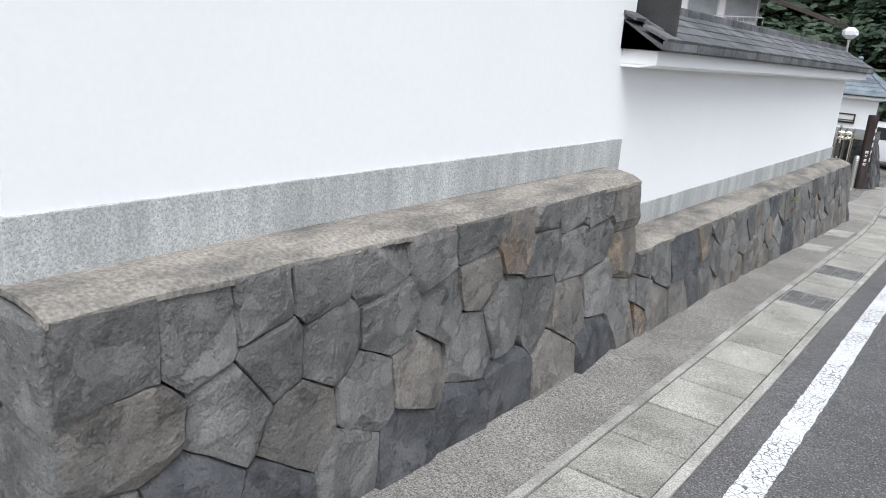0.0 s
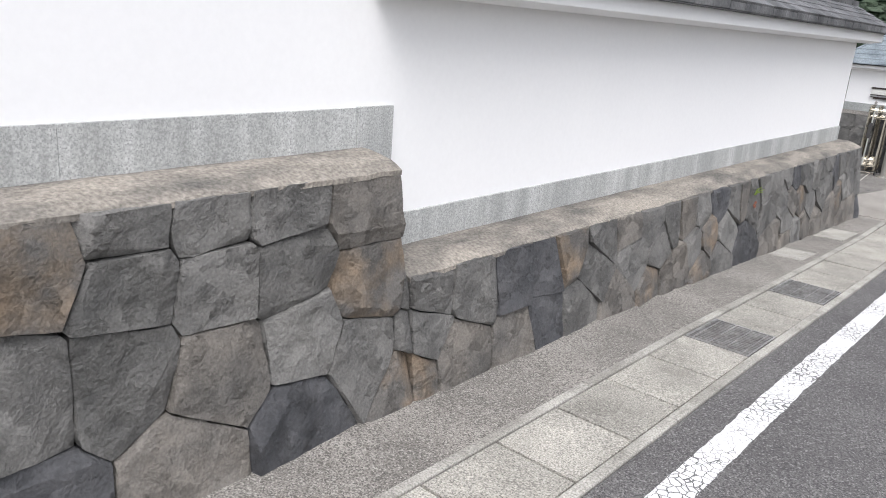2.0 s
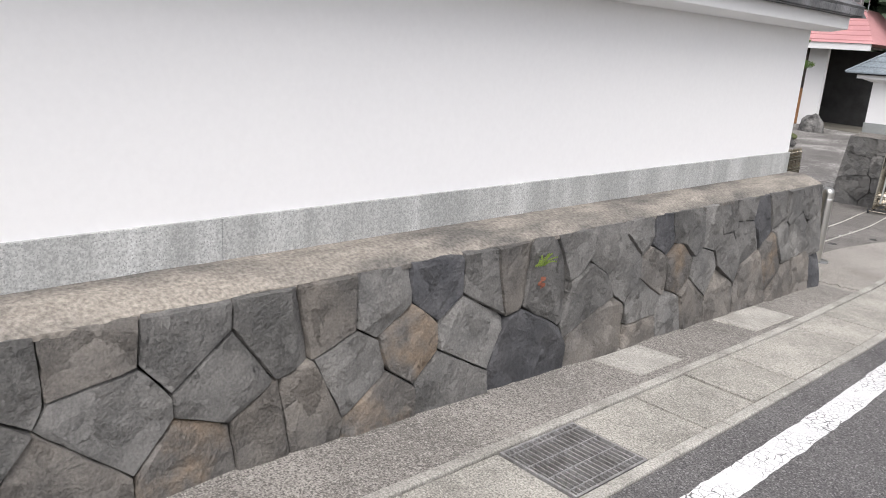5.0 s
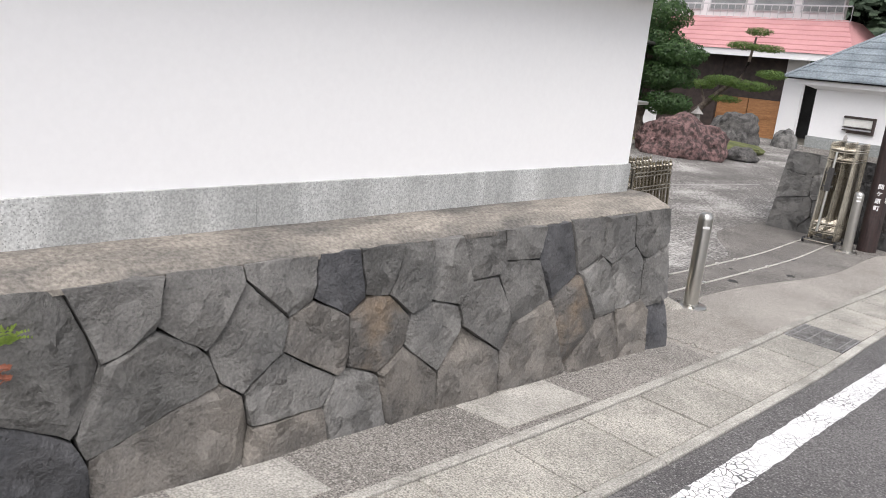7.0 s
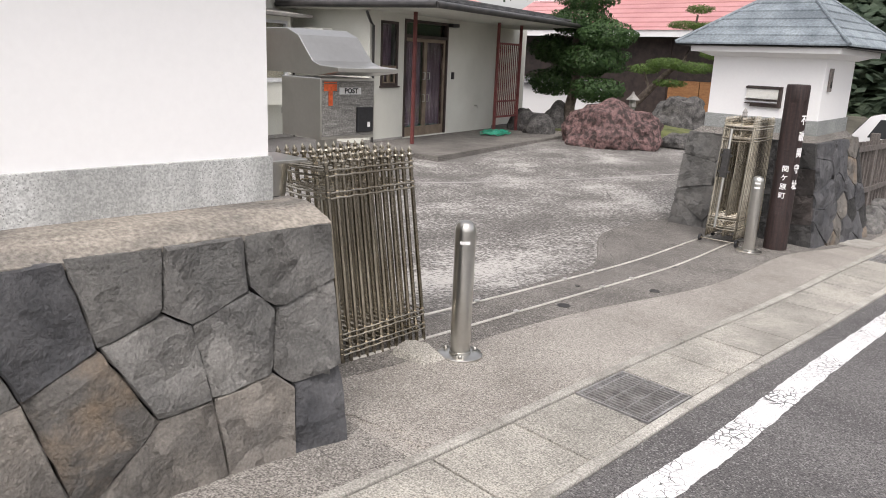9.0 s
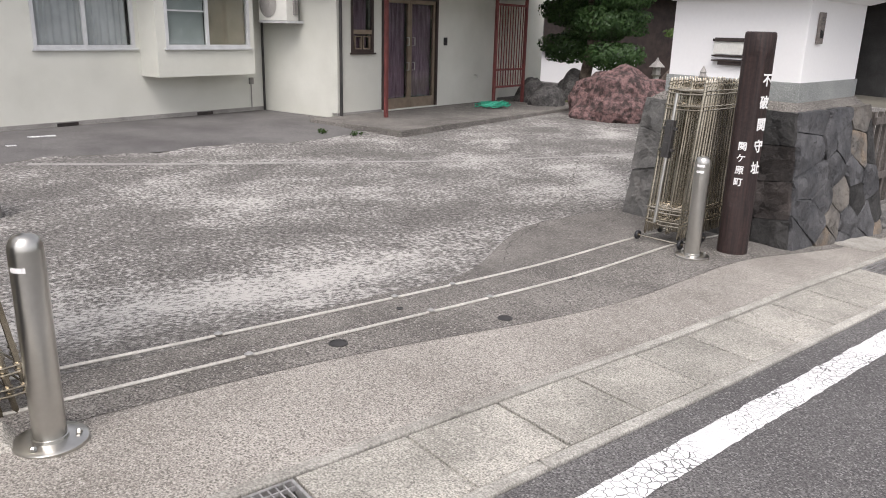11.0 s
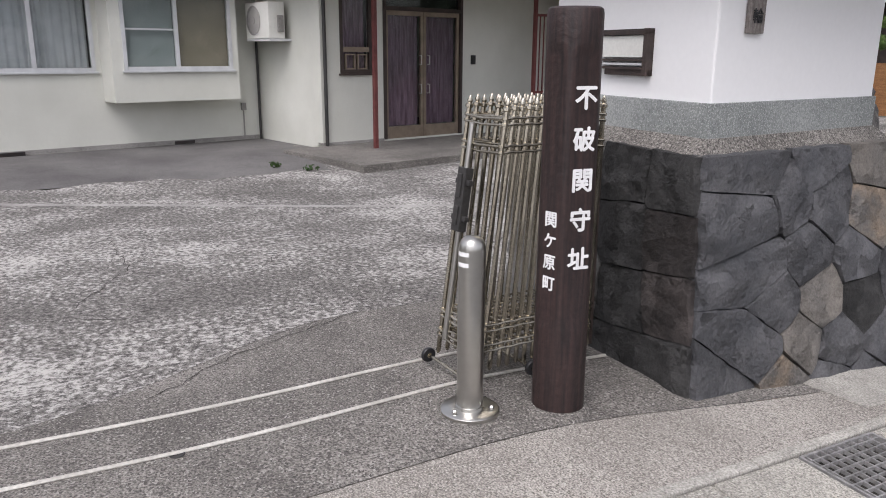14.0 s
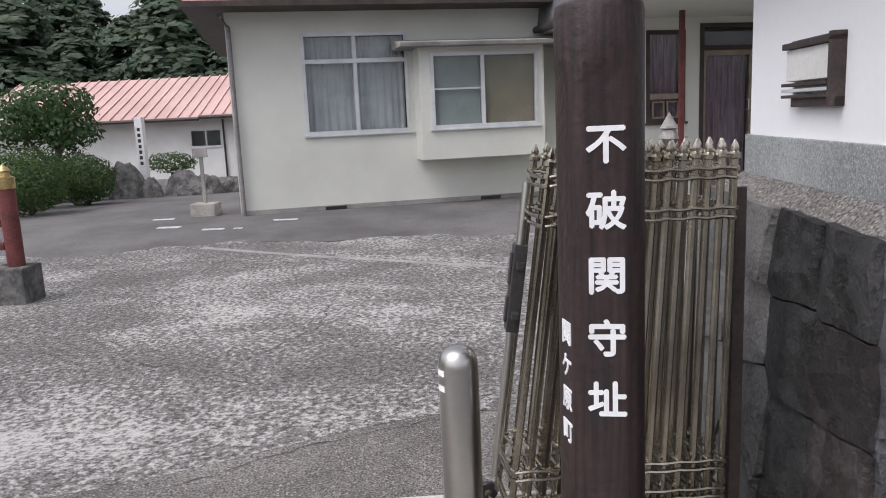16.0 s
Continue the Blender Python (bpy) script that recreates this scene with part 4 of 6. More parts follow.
def window(parent, x, y0, y1, z0, z1, frame_mat, bars=(), rails=(), curtain=True, f=0.055, back=None):
    """A window in the plane x: frame, upright bars at y, cross rails at z, panes, curtain and sill."""
    w = part("window", Shape().box(x - 0.05, x + 0.015, y0, y0 + f, z0, z1).box(x - 0.05, x + 0.015, y1 - f, y1, z0, z1).box(x - 0.05, x + 0.015, y0 + f, y1 - f, z1 - f, z1).box(x - 0.05, x + 0.015, y0 + f, y1 - f, z0, z0 + f), frame_mat, parent, bevel=0.003)
    for b in bars:
        part("mullion", Shape().box(x - 0.045, x + 0.005, b - f * 0.55, b + f * 0.55, z0 + f, z1 - f), frame_mat, w, bevel=0.003)
    for r in rails:
        part("rail", Shape().box(x - 0.045, x + 0.008, y0 + f, y1 - f, r - f * 0.6, r + f * 0.6), frame_mat, w, bevel=0.003)
    ys = [y0 + f, *bars, y1 - f]
    for a, b in zip(ys, ys[1:]):
        pane = part("pane", Shape().box(x - 0.03, x - 0.024, a, b, z0 + f, z1 - f), M_GLASS, w)
        pane.visible_shadow = False
    part("sill", Shape().box(x - 0.02, x + 0.05, y0 - 0.03, y1 + 0.03, z0 - 0.03, z0), frame_mat, w, bevel=0.004)
    if curtain:
        t = Shape()
        cols = span(y0 + f, y1 - f, 0.018)
        t.v = [(x - 0.13 + 0.016 * math.sin(y * 58 + 1.3 * math.sin(y * 9)), y, z) for z in (z0 + f, z1 - f) for y in cols]
        t.f = [(k, k + 1, len(cols) + k + 1, len(cols) + k) for k in range(len(cols) - 1)]
        part("curtain", t, back or M_CURTAIN, w, smooth=True)
    return w


W1 = (-4.36, -2.70, 0.25, 1.80)
WALL_TOP = 2.12
facade("wall", -2.0, -5.45, 0.0, -1.15, WALL_TOP, [W1, (-2.45, -0.72, 0.27, 1.42)], parent=house)
window(house, -2.0, *W1, M_ALU, bars=(-3.54,), rails=(1.37,))
part("wall", Shape().box(-9, -2.141, -5.45, -5.31, -1.3, WALL_TOP), M_HOUSE, house)
part("wall", Shape().box(-9, -8.8, -5.30, 8.5, -1.3, WALL_TOP), M_HOUSE, house)
# added dark panel and floor: room gloom painted behind the windows
part("dark_room_backing", Shape().box(-4.2, -4.1, -5.3, 5.2, -1.0, WALL_TOP), M_ROOM_SHADE, house)
part("room_floor", Shape().box(-4.1, -2.15, -5.3, -0.15, -0.8, -0.7), M_ROOM_SHADE, house)
# bay window
bay = facade("bay", -1.5, -2.62, -0.62, -0.20, 1.50, [(-2.45, -0.72, 0.27, 1.42)], thick=0.06, parent=house)
part("bay_side", Shape().box(-2.0, -1.56, -2.62, -2.56, -0.20, 1.5), M_HOUSE, bay)
part("bay_side", Shape().box(-2.0, -1.56, -0.68, -0.62, -0.20, 1.5), M_HOUSE, bay)
part("bay_floor", Shape().box(-2.0, -1.561, -2.56, -0.68, -0.195, -0.14), M_HOUSE, bay)
w2 = window(house, -1.5, -2.45, -0.72, 0.27, 1.42, M_ALU, bars=(-1.62,), curtain=False)
M_FROST = mat("frosted_pane_backing", (0.22, 0.25, 0.25), (0.30, 0.33, 0.33), 2, 60, 0.6, 0)
M_TAN = mat("tan_blind", (0.22, 0.19, 0.14), (0.28, 0.24, 0.18), 3, 60, 0.9, 0)
part("blind", Shape().box(-1.60, -1.585, -2.40, -1.64, 0.31, 1.38), M_FROST, w2, "pale frosted lower blind")
part("blind", Shape().box(-1.60, -1.585, -1.60, -0.76, 0.31, 1.38), M_TAN, w2, "tan roller blind")
part("rail", Shape().box(-1.545, -1.52, -2.40, -1.645, 0.86, 0.885), M_ALU, w2)
s = Shape()
s.prism([(-2.0, -2.95, 1.50), (-1.22, -2.95, 1.50), (-1.22, -0.30, 1.50), (-2.0, -0.30, 1.50)], [(-2.0, -2.95, 1.66), (-1.20, -2.95, 1.555), (-1.20, -0.30, 1.555), (-2.0, -0.30, 1.66)])
part("bay_hood", s, M_PLINTH, house, "grey metal hood over the bay window", bevel=0.006)
# wing with the porch
DOOR = (1.20, 2.95, -0.86, 1.60)
SMALL = (0.36, 0.97, 0.23, 1.52)
facade("wall", 0.0, 0.0, 5.30, -1.15, 1.75, [DOOR, SMALL], parent=house)
part("wall", Shape().box(-2.0, -0.141, 0.0, 0.14, -1.15, WALL_TOP), M_HOUSE, house)
part("wall", Shape().box(-4.1, -0.141, 5.16, 5.30, -1.15, WALL_TOP), M_HOUSE, house)
facade("wall", -0.62, 5.301, 8.4, -1.2, 1.75, [(5.75, 6.05, 0.05, 1.35)], parent=house)
window(house, -0.62, 5.75, 6.05, 0.05, 1.35, M_BROWN, curtain=False)
# added dark sheet that paints the gloom behind the narrow window
part("dark_room_backing", Shape().box(-0.85, -0.80, 5.4, 8.3, -1.0, 1.7), M_ROOM_SHADE, house)
M_PLUM = mat("dusky_plum_curtain", (0.15, 0.095, 0.125), (0.32, 0.22, 0.29), 5, 60, 1.0, 0.1, streak=(6, 6, 0.5))
window(house, 0.0, *SMALL, M_BROWN, bars=(), rails=(0.60,), back=M_PLUM)
part("letter_flap", Shape().box(-0.05, 0.01, 0.42, 0.91, 0.56, 0.64), M_GOLDFRAME, house, "bronze cross rail")
for y in (0.46, 0.69):
    part("small_light", Shape().box(-0.045, 0.004, y, y + 0.19, 0.29, 0.31).box(-0.045, 0.004, y, y + 0.19, 0.51, 0.53).box(-0.045, 0.004, y, y + 0.02, 0.31, 0.51).box(-0.045, 0.004, y + 0.17, y + 0.19, 0.31, 0.51), M_GOLDFRAME, house, "bronze framed small vent light")
s = Shape()
s.box(-0.10, 0.02, DOOR[0], DOOR[0] + 0.06, -0.86, 1.60).box(-0.10, 0.02, DOOR[1] - 0.06, DOOR[1], -0.86, 1.60).box(-0.10, 0.02, DOOR[0] + 0.06, DOOR[1] - 0.06, 1.54, 1.60).box(-0.10, 0.015, DOOR[0] + 0.06, DOOR[1] - 0.06, 1.225, 1.29)
door_frame = part("door_frame", s, M_BROWN, house, "dark brown entrance frame", bevel=0.003)
pane = part("transom_pane", Shape().box(-0.06, -0.054, DOOR[0] + 0.06, DOOR[1] - 0.06, 1.29, 1.54), M_GLASS, door_frame)
# dark backing, interior shade painted behind the transom
part("transom_back", Shape().box(-0.14, -0.12, DOOR[0] + 0.06, DOOR[1] - 0.06, 1.29, 1.54), M_ROOM_SHADE, door_frame)
mid = (DOOR[0] + DOOR[1]) / 2
for a, b, hand_y in ((DOOR[0] + 0.06, mid - 0.004, mid - 0.09), (mid + 0.004, DOOR[1] - 0.06, mid + 0.09)):
    s = Shape()
    s.box(-0.08, -0.02, a, a + 0.055, -0.86, 1.225).box(-0.08, -0.02, b - 0.055, b, -0.86, 1.225).box(-0.08, -0.02, a + 0.055, b - 0.055, 1.15, 1.225).box(-0.08, -0.02, a + 0.055, b - 0.055, -0.86, -0.66)
    d = part("door", s, M_GOLDFRAME, house, "bronze framed glazed door leaf, closed", bevel=0.003)
    part("pane", Shape().box(-0.055, -0.047, a + 0.055, b - 0.055, -0.66, 1.15), M_GLASS, d).visible_shadow = False
    t = Shape()
    cols = span(a + 0.055, b - 0.055, 0.02)
    t.v = [(-0.13 + 0.018 * math.sin(y * 47), y, z) for z in (-0.66, 1.15) for y in cols]
    t.f = [(k, k + 1, len(cols) + k + 1, len(cols) + k) for k in range(len(cols) - 1)]
    part("curtain", t, M_PLUM, d, "dusky plum curtain", smooth=True)
    for z in (-0.12, 0.36):
        part("handle", Shape().tube([(-0.02, hand_y, z), (0.035, hand_y, z), (0.035, hand_y, z + 0.15), (-0.02, hand_y, z + 0.15)], 0.011, 6), M_STEEL, d, "steel pull handle", smooth=True)
part("intercom", Shape().box(0, 0.03, 3.16, 3.26, 0.36, 0.52), M_BLACK, house, "black door intercom", bevel=0.005)
part("porch_lamp", Shape().box(0.0, 0.16, 2.92, 3.20, 1.52, 1.60), M_BLACK, house, "dark porch lamp", bevel=0.02)
part("tap", Shape().tube([(0.0, 4.35, -0.28), (0.08, 4.35, -0.28), (0.09, 4.35, -0.34)], 0.012, 6), M_STEEL, house, "outdoor tap", smooth=True)
# plinth, vents, pipes
part("plinth", Shape().box(-2.14, -1.988, -5.46, -0.001, -1.15, -0.86), M_PLINTH, house)
part("plinth", Shape().box(-0.14, 0.012, 0.0, 1.198, -1.15, -0.84), M_PLINTH, house)
for y in (-3.98, -1.42):
    v = part("vent", Shape().box(-1.985, -1.978, y - 0.17, y + 0.17, -0.955, -0.875), M_BLACK, house, "dark underfloor vent")
    for k in range(5):
        part("slat", Shape().box(-1.978, -1.974, y - 0.17, y + 0.17, -0.952 + k * 0.016, -0.946 + k * 0.016), M_BROWN, v)
M_PIPE = mat("grey_brown_downpipe", (0.17, 0.16, 0.16), (0.26, 0.245, 0.24), 6, 60, 0.6, 0.1)
part("downpipe", Shape().tube([(-1.93, -5.40, -1.02), (-1.93, -5.40, 1.9), (-1.75, -5.50, 2.05)], 0.035, 10), M_PIPE, house, "grey rain downpipe", smooth=True)
part("downpipe", Shape().tube([(0.05, 0.05, -0.95), (0.05, 0.05, 1.40), (0.05, -0.05, 1.47), (0.3, -0.5, 1.62)], 0.028, 10), M_DARKMETAL, house, "black rain downpipe", smooth=True)
part("downpipe", Shape().tube([(-1.95, -0.05, -0.98), (-1.95, -0.05, 0.75)], 0.022, 8), M_DARKMETAL, house, "black insulated pipe", smooth=True)
part("outlet", Shape().box(-2.0, -1.95, -0.38, -0.30, -0.42, -0.30).tube([(-1.98, -0.34, -0.42), (-1.98, -0.34, -0.86)], 0.012, 6), M_PLINTH, house, "small wall outlet box", bevel=0.0)
# canopy over the porch
s = Shape()
s.prism([(-2.1, -0.55, 1.72), (1.85, -0.55, 1.70), (1.85, 7.6, 1.70), (-2.1, 7.6, 1.72)], [(-2.1, -0.45, 2.45), (1.85, -0.55, 1.80), (1.85, 7.6, 1.80), (-2.1, 7.6, 2.45)])
canopy = part("canopy", s, M_TILE, house, "dark grey canopy roof with gutter")
part("soffit", Shape().box(-1.95, 1.80, -0.50, 7.55, 1.69, 1.716), M_HOUSE, canopy)
for a, b in (((1.90, -0.60, 1.74), (1.90, 7.65, 1.74)), ((1.90, -0.60, 1.74), (-1.9, -0.60, 1.76))):
    part("gutter", Shape().tube([a, b], 0.055, 10), M_DARKMETAL, canopy, "dark rain gutter", smooth=True)
for k in range(3):
    z, x = 1.86 + k * 0.10, 1.72 - k * 0.55
    part("roof_batten", Shape().box(x - 0.03, x + 0.03, -0.52, 7.6, z - 0.02, z + 0.02), M_TILE, canopy)
for y in (0.50, 4.05, 5.25):
    part("porch_post", Shape().box(0.70, 0.76, y - 0.03, y + 0.03, -0.98, 1.70), M_RED, house, "oxide red steel porch post", bevel=0.004)
trellis = part("trellis", Shape().box(0.71, 0.75, 4.09, 5.21, -0.15, -0.11), M_RED, house, "oxide red steel trellis between posts")
for z in (-0.52, 1.20):
    part("rail", Shape().box(0.71, 0.75, 4.09, 5.21, z, z + 0.045), M_RED, trellis)
for k in range(10):
    y = 4.18 + k * 0.105
    part("bar", Shape().box(0.72, 0.74, y - 0.008, y + 0.008, -0.47, 1.20), M_RED, trellis)
part("porch_slab", Shape().box(0.013, 2.12, -0.72, 7.0, -1.15, -0.885), M_APRON, house, "worn concrete porch slab", bevel=0.012)
# main roof
s = Shape()
s.prism([(-1.35, -6.0, 2.12), (-1.35, 8.9, 2.12), (-9.6, 8.9, 2.12), (-9.6, -6.0, 2.12)], [(-1.35, -6.0, 2.20), (-1.35, 8.9, 2.20), (-9.6, 8.9, 2.20), (-9.6, -6.0, 2.20)])
part("eave", s, M_BROWN, house, "dark brown eave boards")
s = Shape()
s.prism([(-1.38, -5.98, 2.203), (-1.38, 8.88, 2.203), (-9.58, 8.88, 2.203), (-9.58, -5.98, 2.203)], [(-5.4, -2.6, 3.7), (-5.4, 5.6, 3.7), (-5.5, 5.6, 3.7), (-5.5, -2.6, 3.7)])
part("roof", s, M_ROSE, house, "rose painted metal roof")

# outdoor unit of the air conditioner
ac = thing("air_conditioner", "ivory outdoor air conditioner unit on a wall bracket", "air conditioner", MH @ pose(-1.24, -0.24, 0.76))
part("body", Shape().box(-0.38, 0.38, -0.15, 0.14, 0.0, 0.56), M_CREAM, ac, bevel=0.015)
s = Shape()
s.lathe([(0.22, 0.0), (0.23, 0.012), (0.20, 0.014), (0.20, 0.004), (0.05, 0.004), (0.05, 0.014)], 24, pose(-0.10, -0.152, 0.28, 90, 0, 0))
part("fan_grille", s, M_PLINTH, ac, "round grey fan grille", smooth=True)
part("valve_cover", Shape().box(0.38, 0.42, 0.0, 0.10, 0.10, 0.36), M_PLINTH, ac, bevel=0.01)
part("bracket", Shape().box(-0.40, 0.40, -0.14, 0.29, -0.04, 0.0).box(0.34, 0.38, 0.25, 0.29, -0.02, 0.45).box(-0.38, -0.34, 0.25, 0.29, -0.02, 0.45), M_ALU, ac, "galvanised wall bracket")

# green hose heaped on the porch
hose = Shape()
pts = []
for k in range(220):
    a = k * 0.28
    r = 0.20 + 0.10 * math.sin(k * 0.11) + 0.05 * math.sin(k * 0.53)
    pts.append((1.0 + r * math.cos(a) * 0.9, 3.65 + r * math.sin(a) * 1.5, -0.885 + 0.03 + 0.035 * abs(math.sin(k * 0.19)) + 0.02 * (k % 3)))
hose.tube(pts, 0.012, 6)
tagged(part("garden_hose", hose, M_GREEN, smooth=True, m=MH), "heap of green garden hose on the porch slab", "hose")

# ---- greenery ----
def leafy(m, share=0.4):
    """Thin leaves: part of the light passes through the blade."""
    n, l = m.node_tree.nodes, m.node_tree.links
    bsdf, out = n["Principled BSDF"], n["Material Output"]
    through_leaf = n.new("ShaderNodeBsdfTranslucent")
    l.new(bsdf.inputs["Base Color"].links[0].from_socket, through_leaf.inputs["Color"])
    blend = n.new("ShaderNodeMixShader")
    blend.inputs["Fac"].default_value = share
    l.new(bsdf.outputs[0], blend.inputs[1])
    l.new(through_leaf.outputs[0], blend.inputs[2])
    l.new(blend.outputs[0], out.inputs["Surface"])
    return m


M_LEAF_DARK = mat("dark_podocarp_leaf", (0.022, 0.058, 0.018), (0.075, 0.145, 0.042), 6, 40, 0.55, 0, spread=(0.3, 0.7))
M_LEAF_PINE = mat("bright_pine_needle", (0.05, 0.10, 0.02), (0.14, 0.22, 0.05), 5, 40, 0.6, 0, spread=(0.3, 0.7))
M_LEAF_CEDAR = mat("cedar_foliage", (0.052, 0.085, 0.058), (0.125, 0.17, 0.105), 0.5, 12, 0.7, 0, spread=(0.3, 0.7))
M_LEAF_HEDGE = mat("azalea_hedge_leaf", (0.022, 0.055, 0.014), (0.075, 0.13, 0.032), 5, 40, 0.6, 0, spread=(0.3, 0.7))
M_LEAF_MAPLE = mat("red_maple_leaf", (0.10, 0.025, 0.022), (0.20, 0.06, 0.045), 5, 40, 0.6, 0)
M_FERN = mat("yellow_green_fern", (0.20, 0.30, 0.05), (0.33, 0.44, 0.10), 9, 60, 0.6, 0)
for leaf_material in (M_LEAF_DARK, M_LEAF_PINE, M_LEAF_CEDAR, M_LEAF_HEDGE, M_LEAF_MAPLE, M_FERN):
    leafy(leaf_material)


def leaves(blobs, count, size, rnd, flat=0.0, needle=1.0):
    """Small leaf blades scattered through the outer part of ellipsoids (x, y, z, rx, ry, rz)."""
    s = Shape()
    total = sum(b[3] * b[4] + b[4] * b[5] + b[3] * b[5] for b in blobs)
    for x, y, z, rx, ry, rz in blobs:
        for _ in range(int(count * (rx * ry + ry * rz + rx * rz) / total)):
            d = Vector((rnd.gauss(0, 1), rnd.gauss(0, 1), rnd.gauss(0, 1))).normalized()
            k = 1 - 0.45 * rnd.random() ** 2
            bump = 1 + 0.22 * noise.noise((d.x * 2.3 + x, d.y * 2.3 + y, d.z * 2.3 + z))
            p = Vector((x + d.x * rx * k * bump, y + d.y * ry * k * bump, z + d.z * rz * k * bump))
            n = (d + Vector((rnd.uniform(-1, 1), rnd.uniform(-1, 1), rnd.uniform(-0.6, 1) + flat)) * 0.8).normalized()
            u = n.orthogonal().normalized()
            u = (Matrix.Rotation(rnd.uniform(0, 6.28), 3, n) @ u)
            v = n.cross(u)
            a = size * rnd.uniform(0.6, 1.3)
            s.add([p - u * a * 0.5, p + v * a * 0.30 * needle, p + u * a * 0.6, p - v * a * 0.30 * needle], [(0, 1, 2, 3)])
    return s


def tree(name, label, category, x, y, z, limbs, blobs, leaf_mat, count, size, group="", bark=M_BARK, needle=1.0):
    """limbs: lists of (x, y, z, radius) from the foot up."""
    t = thing(name, label, category, pose(x, y, z), group)
    rnd = random.Random(int(x * 100) + int(y * 10))
    trunk = Shape()
    for limb in limbs:
        trunk.tube([p[:3] for p in limb], 0, 9, radii=[p[3] for p in limb])
    part("trunk", trunk, bark, t, smooth=True)
    part("crown", leaves(blobs, count, size, rnd, needle=needle), leaf_mat, t)
    return t


tree("podocarp_tree", "dark green cloud-pruned garden tree beside the boulders", "tree", -11.9, 28.1, -0.8,
     [[(0.2, -0.2, -0.2, 0.17), (-0.05, 0, 0.5, 0.14), (0.1, 0, 1.2, 0.12), (0.0, 0, 2.2, 0.09), (0.2, 0, 3.2, 0.05)], [(0.05, 0, 0.9, 0.07), (0.7, 0, 1.3, 0.04)], [(0.05, 0, 1.5, 0.07), (-0.7, 0.1, 1.8, 0.04)]],
     [(0.75, 0, 1.0, 0.75, 0.65, 0.32), (-0.7, 0.1, 1.15, 0.75, 0.65, 0.36), (0.35, 0.1, 1.75, 1.05, 0.85, 0.42), (-0.7, 0, 2.0, 0.7, 0.6, 0.38), (0.9, 0, 2.35, 0.8, 0.7, 0.36), (0.0, 0.1, 2.7, 0.9, 0.75, 0.40), (0.25, 0, 3.35, 0.8, 0.7, 0.45)], M_LEAF_DARK, 30000, 0.072)
tree("pine_tree", "pruned pine with a leaning trunk and needle pads", "tree", -14.0, 33.6, -0.9,
     [[(0, 0, -0.1, 0.15), (0.45, 0, 0.45, 0.13), (1.0, 0, 1.0, 0.11), (1.55, 0, 1.55, 0.08), (2.1, 0, 1.9, 0.06), (2.3, 0, 2.5, 0.05), (2.4, 0, 3.3, 0.03)], [(1.0, 0, 1.0, 0.06), (0.8, -0.1, 1.6, 0.03)], [(2.1, 0, 1.9, 0.05), (3.0, 0.1, 1.75, 0.03)]],
     [(0.75, 0, 1.65, 0.5, 0.45, 0.16), (1.6, -0.1, 1.85, 0.65, 0.5, 0.17), (2.5, 0, 1.75, 0.75, 0.55, 0.17), (3.1, 0.1, 2.15, 0.5, 0.45, 0.15), (1.7, 0, 1.25, 0.55, 0.4, 0.12), (2.0, 0, 3.0, 0.55, 0.4, 0.13), (2.8, 0, 2.95, 0.55, 0.4, 0.12), (2.45, 0, 3.45, 0.42, 0.35, 0.13)], M_LEAF_PINE, 9000, 0.10, needle=0.35)


def boulder(label, x, y, z, rx, ry, rz, material, seed, category="rock", group="", name="boulder", rough=0.22):
    bm = bmesh.new()
    bmesh.ops.create_icosphere(bm, subdivisions=4, radius=1)
    for v in bm.verts:
        d = v.co.copy()
        h = 1 + rough * noise.noise(d * 1.4 + Vector((seed, 0, 0))) + 0.5 * rough * noise.noise(d * 3.4 + Vector((0, seed, 0))) + 0.35 * rough * abs(noise.noise(d * 8 + Vector((0, 0, seed))))
        v.co = Vector((d.x * rx * h, d.y * ry * h, max(-0.25, d.z) * rz * h))
    me = bpy.data.meshes.new(name)
    bm.to_mesh(me)
    bm.free()
    me.materials.append(material)
    ob = new(name, me)
    ob.matrix_basis = pose(x, y, z, 0, 0, seed * 40)
    return tagged(ob, label, category, group)


M_DARKROCK = mat("dark_lichened_rock", (0.035, 0.034, 0.034), (0.13, 0.125, 0.12), 6, 30, 0.95, 0.9, depth=0.03, grit=0.2)
boulder("large reddish chert garden boulder in front of the trees", -9.75, 26.75, -0.80, 1.12, 0.75, 0.76, M_REDROCK, 1, rough=0.3)
boulder("dark grey lichened round garden boulder", -11.1, 32.3, -0.85, 0.85, 0.7, 0.95, M_DARKROCK, 2, rough=0.3)
for k, (x, y, r, h) in enumerate(((-11.75, 26.7, 0.5, 0.5), (-12.5, 27.0, 0.55, 0.55), (-8.75, 28.2, 0.40, 0.26), (-9.0, 28.9, 0.3, 0.2), (-12.3, 28.2, 0.6, 0.7))):
    boulder("low mossy grey garden rock", x, y, -0.93, r, r * 0.8, h, M_DARKROCK, 3 + k, group="rocks round the planting")
M_MOSS = mat("moss_mound", (0.05, 0.065, 0.02), (0.13, 0.14, 0.05), 3, 40, 1.0, 0.6)
boulder("low mossy planting mound behind the rocks", -11.6, 29.8, -0.97, 2.6, 2.2, 0.34, M_MOSS, 9, "mound", name="planting_mound")
lantern = thing("stone_lantern", "small pale stone lantern between the garden trees", "lantern", pose(-10.75, 29.2, -0.75))
part("shaft", Shape().lathe([(0.12, 0), (0.07, 0.08), (0.07, 0.5), (0.12, 0.55)], 10), M_PLINTH, lantern)
part("light_box", Shape().lathe([(0.10, 0.55), (0.10, 0.72)], 6), M_PLINTH, lantern)
